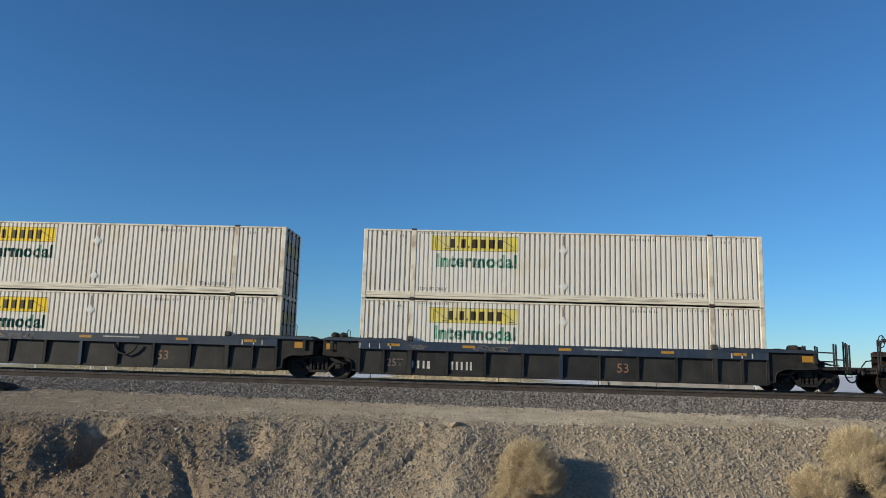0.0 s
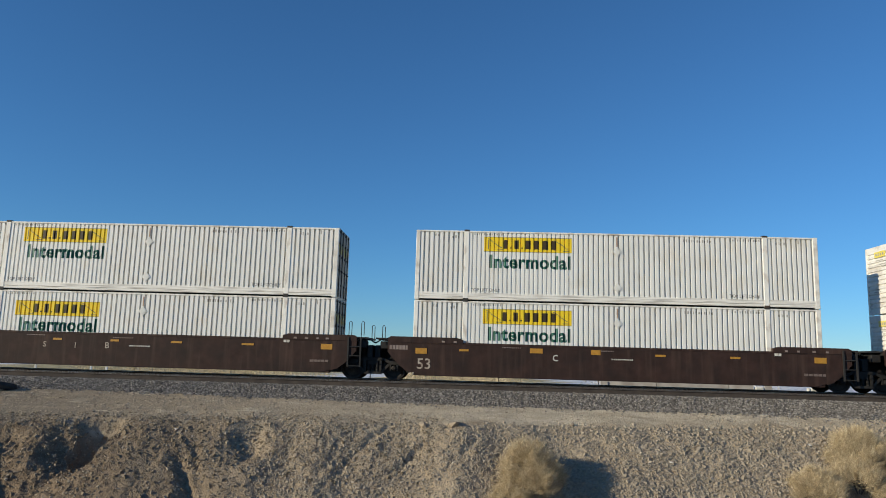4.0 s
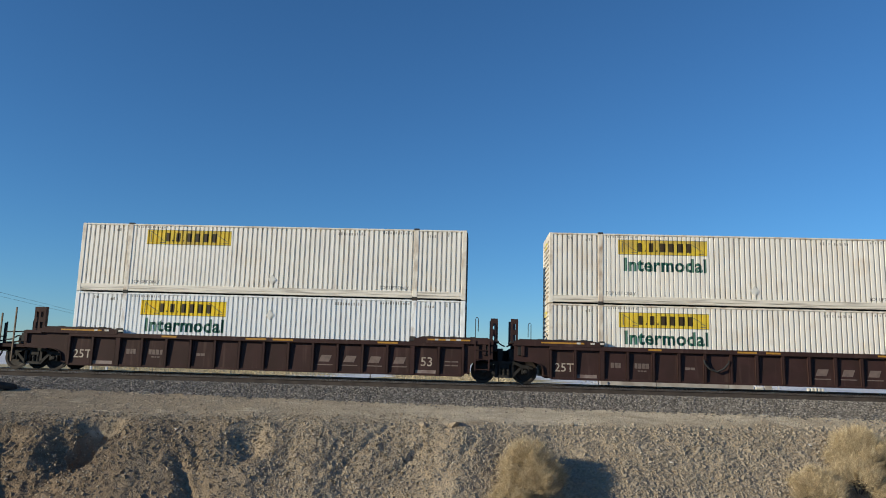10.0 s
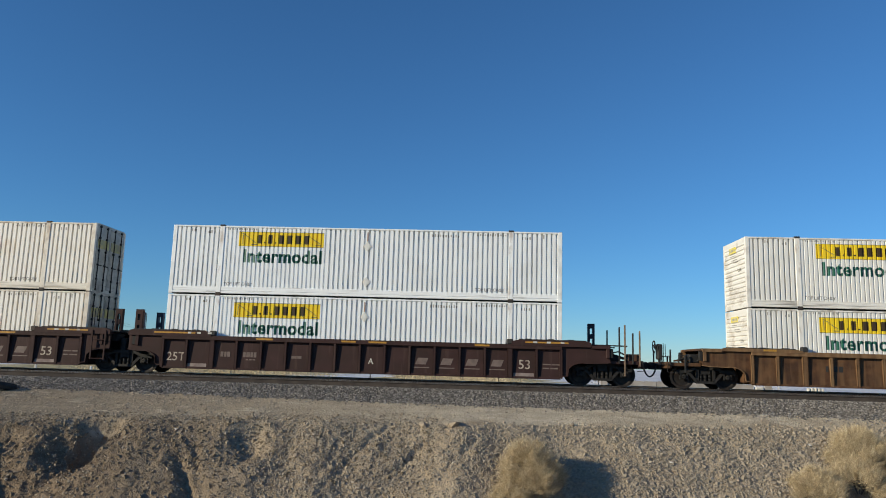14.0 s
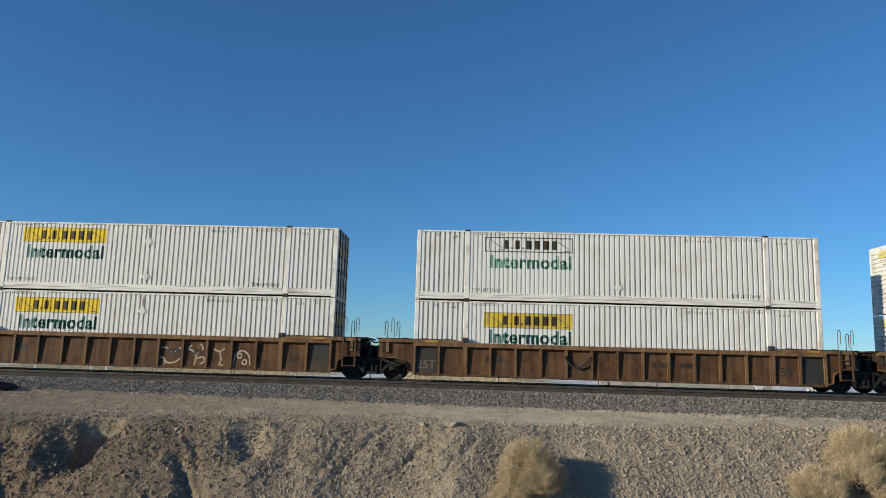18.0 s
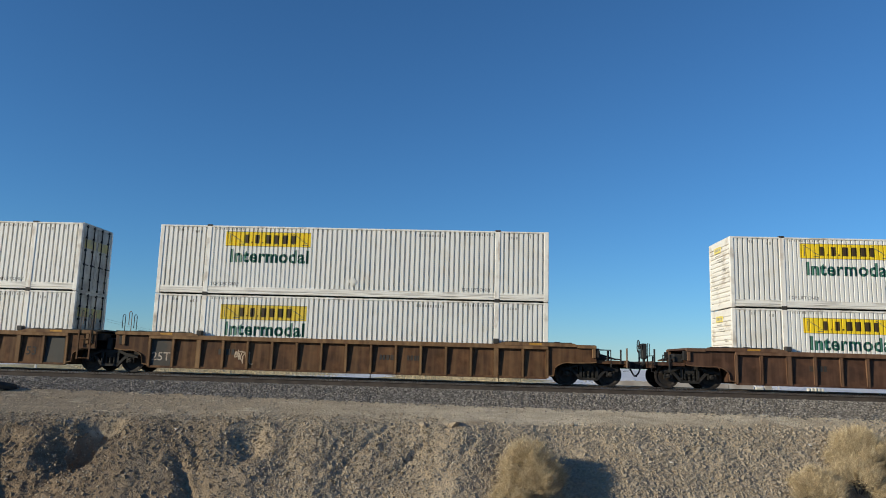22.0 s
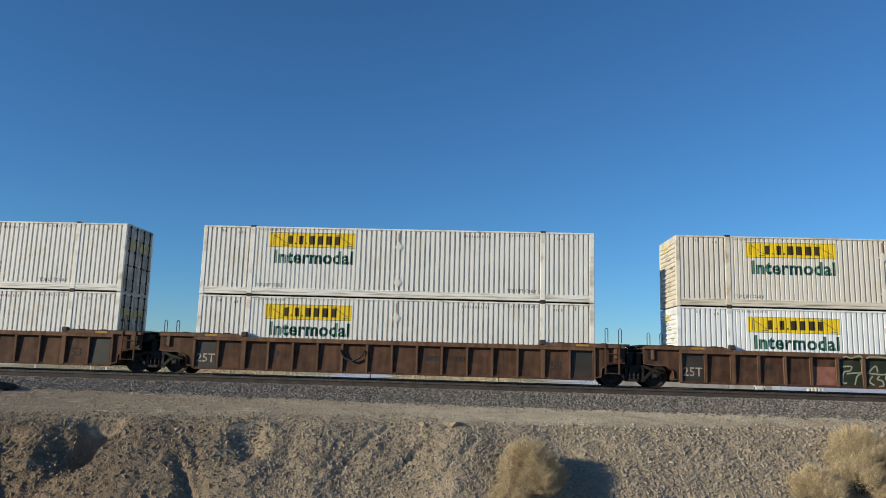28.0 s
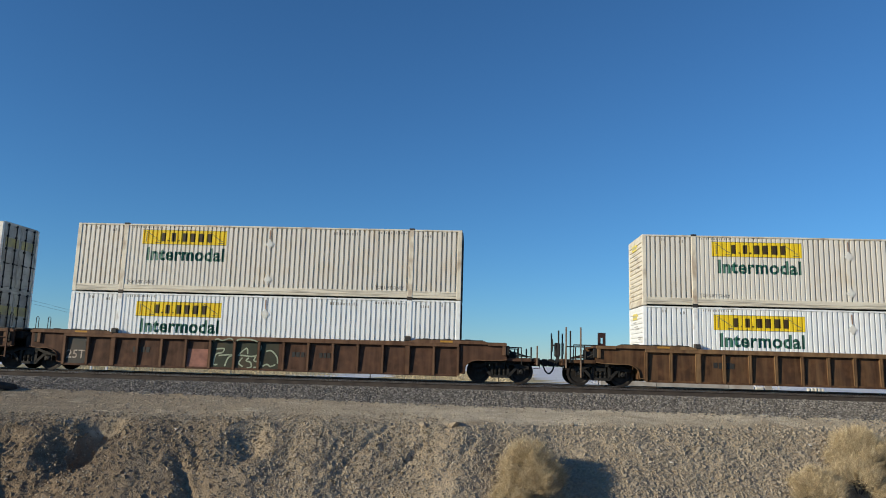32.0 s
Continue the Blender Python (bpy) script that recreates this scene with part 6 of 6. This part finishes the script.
# ------------------------------------------------------------------ the train
# stack left ends at the start, car style, ends, upper and lower load
TRAIN = [
    (-24.460, "blue", "joint", "joint", ("cream", "yellow", True, 2), ("cream", "yellow", True, 2)),
    (-5.057, "blue", "joint", "coupler", ("cream", "pale_yellow", True, 2), ("cream", "pale_yellow", True, 2)),
    (18.461, "brown", "coupler", "joint", ("white", "yellow", True, 2), ("white", "yellow", True, 2)),
    (37.825, "brown", "joint", "joint", ("white", "yellow", True, 2), ("white", "yellow", True, 2)),
    (57.189, "brown", "joint", "coupler", ("white", "yellow", True, 2), ("white", "yellow", True, 2)),
    (80.698, "maroon", "coupler", "joint", ("streaked", "ochre", False, 1), ("bright", "yellow", True, 1)),
    (100.203, "maroon", "joint", "joint", ("beige", "ochre", True, 1), ("beige", "ochre", True, 0)),
    (119.654, "maroon", "joint", "coupler", ("bright", "yellow", True, 2), ("bright", "yellow", True, 2)),
    (143.124, "rust", "coupler", "joint", ("white", "yellow", True, 2), ("white", "yellow", True, 2)),
    (162.543, "rust", "joint", "joint", ("white", "outline", True, 1), ("white", "ochre", True, 0)),
    (182.029, "rust", "joint", "coupler", ("white", "yellow", True, 1), ("white", "ochre", True, 0)),
    (205.425, "red_rust", "coupler", "joint", ("white", "yellow", True, 2), ("white", "yellow", True, 2)),
    (224.865, "red_rust", "joint", "joint", ("white", "yellow", True, 2), ("white", "yellow", True, 2)),
    (244.268, "red_rust", "joint", "coupler", ("cream", "yellow", True, 2), ("bright", "yellow", True, 2)),
    (267.710, "rust", "coupler", "joint", ("cream", "yellow", True, 2), ("bright", "yellow", True, 2)),
]
SHADE = {"white": "white", "bright": "bright new white", "cream": "aged cream-white", "beige": "rust-stained beige", "streaked": "rust-streaked white"}
# slotted posts stowed on the ends of some cars: left end, right end
TALL_POSTS = {5: (((9.58, -0.9), (9.79, -0.86)), ((9.26, -1.0), (9.26, 1.0))), 6: (((9.43, -1.0), (9.43, 1.0)), ((9.29, -1.0), (9.29, 1.0))), 7: (((9.30, -1.0), (9.30, 1.0)), ((9.55, 0.8),)), 14: (((9.60, -0.6),), ())}
# how much lower the sign sits on the lower load
SIGN_DROP = {2: -0.19, 9: -0.19, 10: -0.14, 11: -0.08, 12: -0.08, 13: -0.10}
ROLLING = []
FLOOR_Z = 0.35
for i, (left_x, style, le, re, up, low) in enumerate(TRAIN):
    cx = left_x + LONG / 2
    own = ["right"]
    if le == "coupler" or i == 0:
        own.append("left")
    tall = TALL_POSTS.get(i, ((), ()))
    car = well_car(style, pose(cx, 0, 0), le, re, own, f"{STYLE[style]['colour']} steel well car carrying stacked containers", tall, i == 14, (i == 4, i == 3))
    stencils(car, style, i)
    if i in (0, 6, 9, 12):
        hanging_hose(car, 1.87 if i == 0 else -1.56)
    ROLLING.append((car, cx, 0.0))
    for z, (paint, logo, words, marks) in ((FLOOR_Z + TALL, up), (FLOOR_Z, low)):
        sign = {"outline": "black outlined sign", "ochre": "faded ochre sign", "pale_yellow": "pale yellow sign"}.get(logo, "yellow sign")
        lab = f"{SHADE[paint]} corrugated container, {sign}" + (", green lettering" if words else "")
        ROLLING.append((container("shipping_container", paint, logo, pose(cx, 0, z), lab, words, marks, single=0.65 if z > 2 else 2.10, drop=SIGN_DROP.get(i, -0.05) if z < 2 else 0.0), cx, z))


# ------------------------------------------------------------------ what moves
def motions():
    steps = [float(t) for t in range(33)]
    for ob, cx, z in ROLLING:
        walk(ob, [(t, pose(cx + rolled(t), 0, z)) for t in steps])
    place = {car: cx for car, cx, z in ROLLING}
    every = [j / 30 for j in range(961)]
    way = [rolled(t) for t in every]
    for ws, car, x in WHEELS:
        here = place[car] + x
        rows, last = [], None
        for t, s in zip(every, way):
            if abs(here + s) < 21 and (last is None or last - s > 0.3):
                rows.append((t, pose(x, 0, WHEEL_R, 0, math.degrees(s / WHEEL_R), 0)))
                last = s
        if not rows:
            rows = [(0.0, pose(x, 0, WHEEL_R)), (32.0, pose(x, 0, WHEEL_R))]
        if rows[0][0] > 0:
            rows.insert(0, (0.0, rows[0][1]))
        if rows[-1][0] < 32:
            rows.append((32.0, rows[-1][1]))
        walk(ws, rows)


motions()
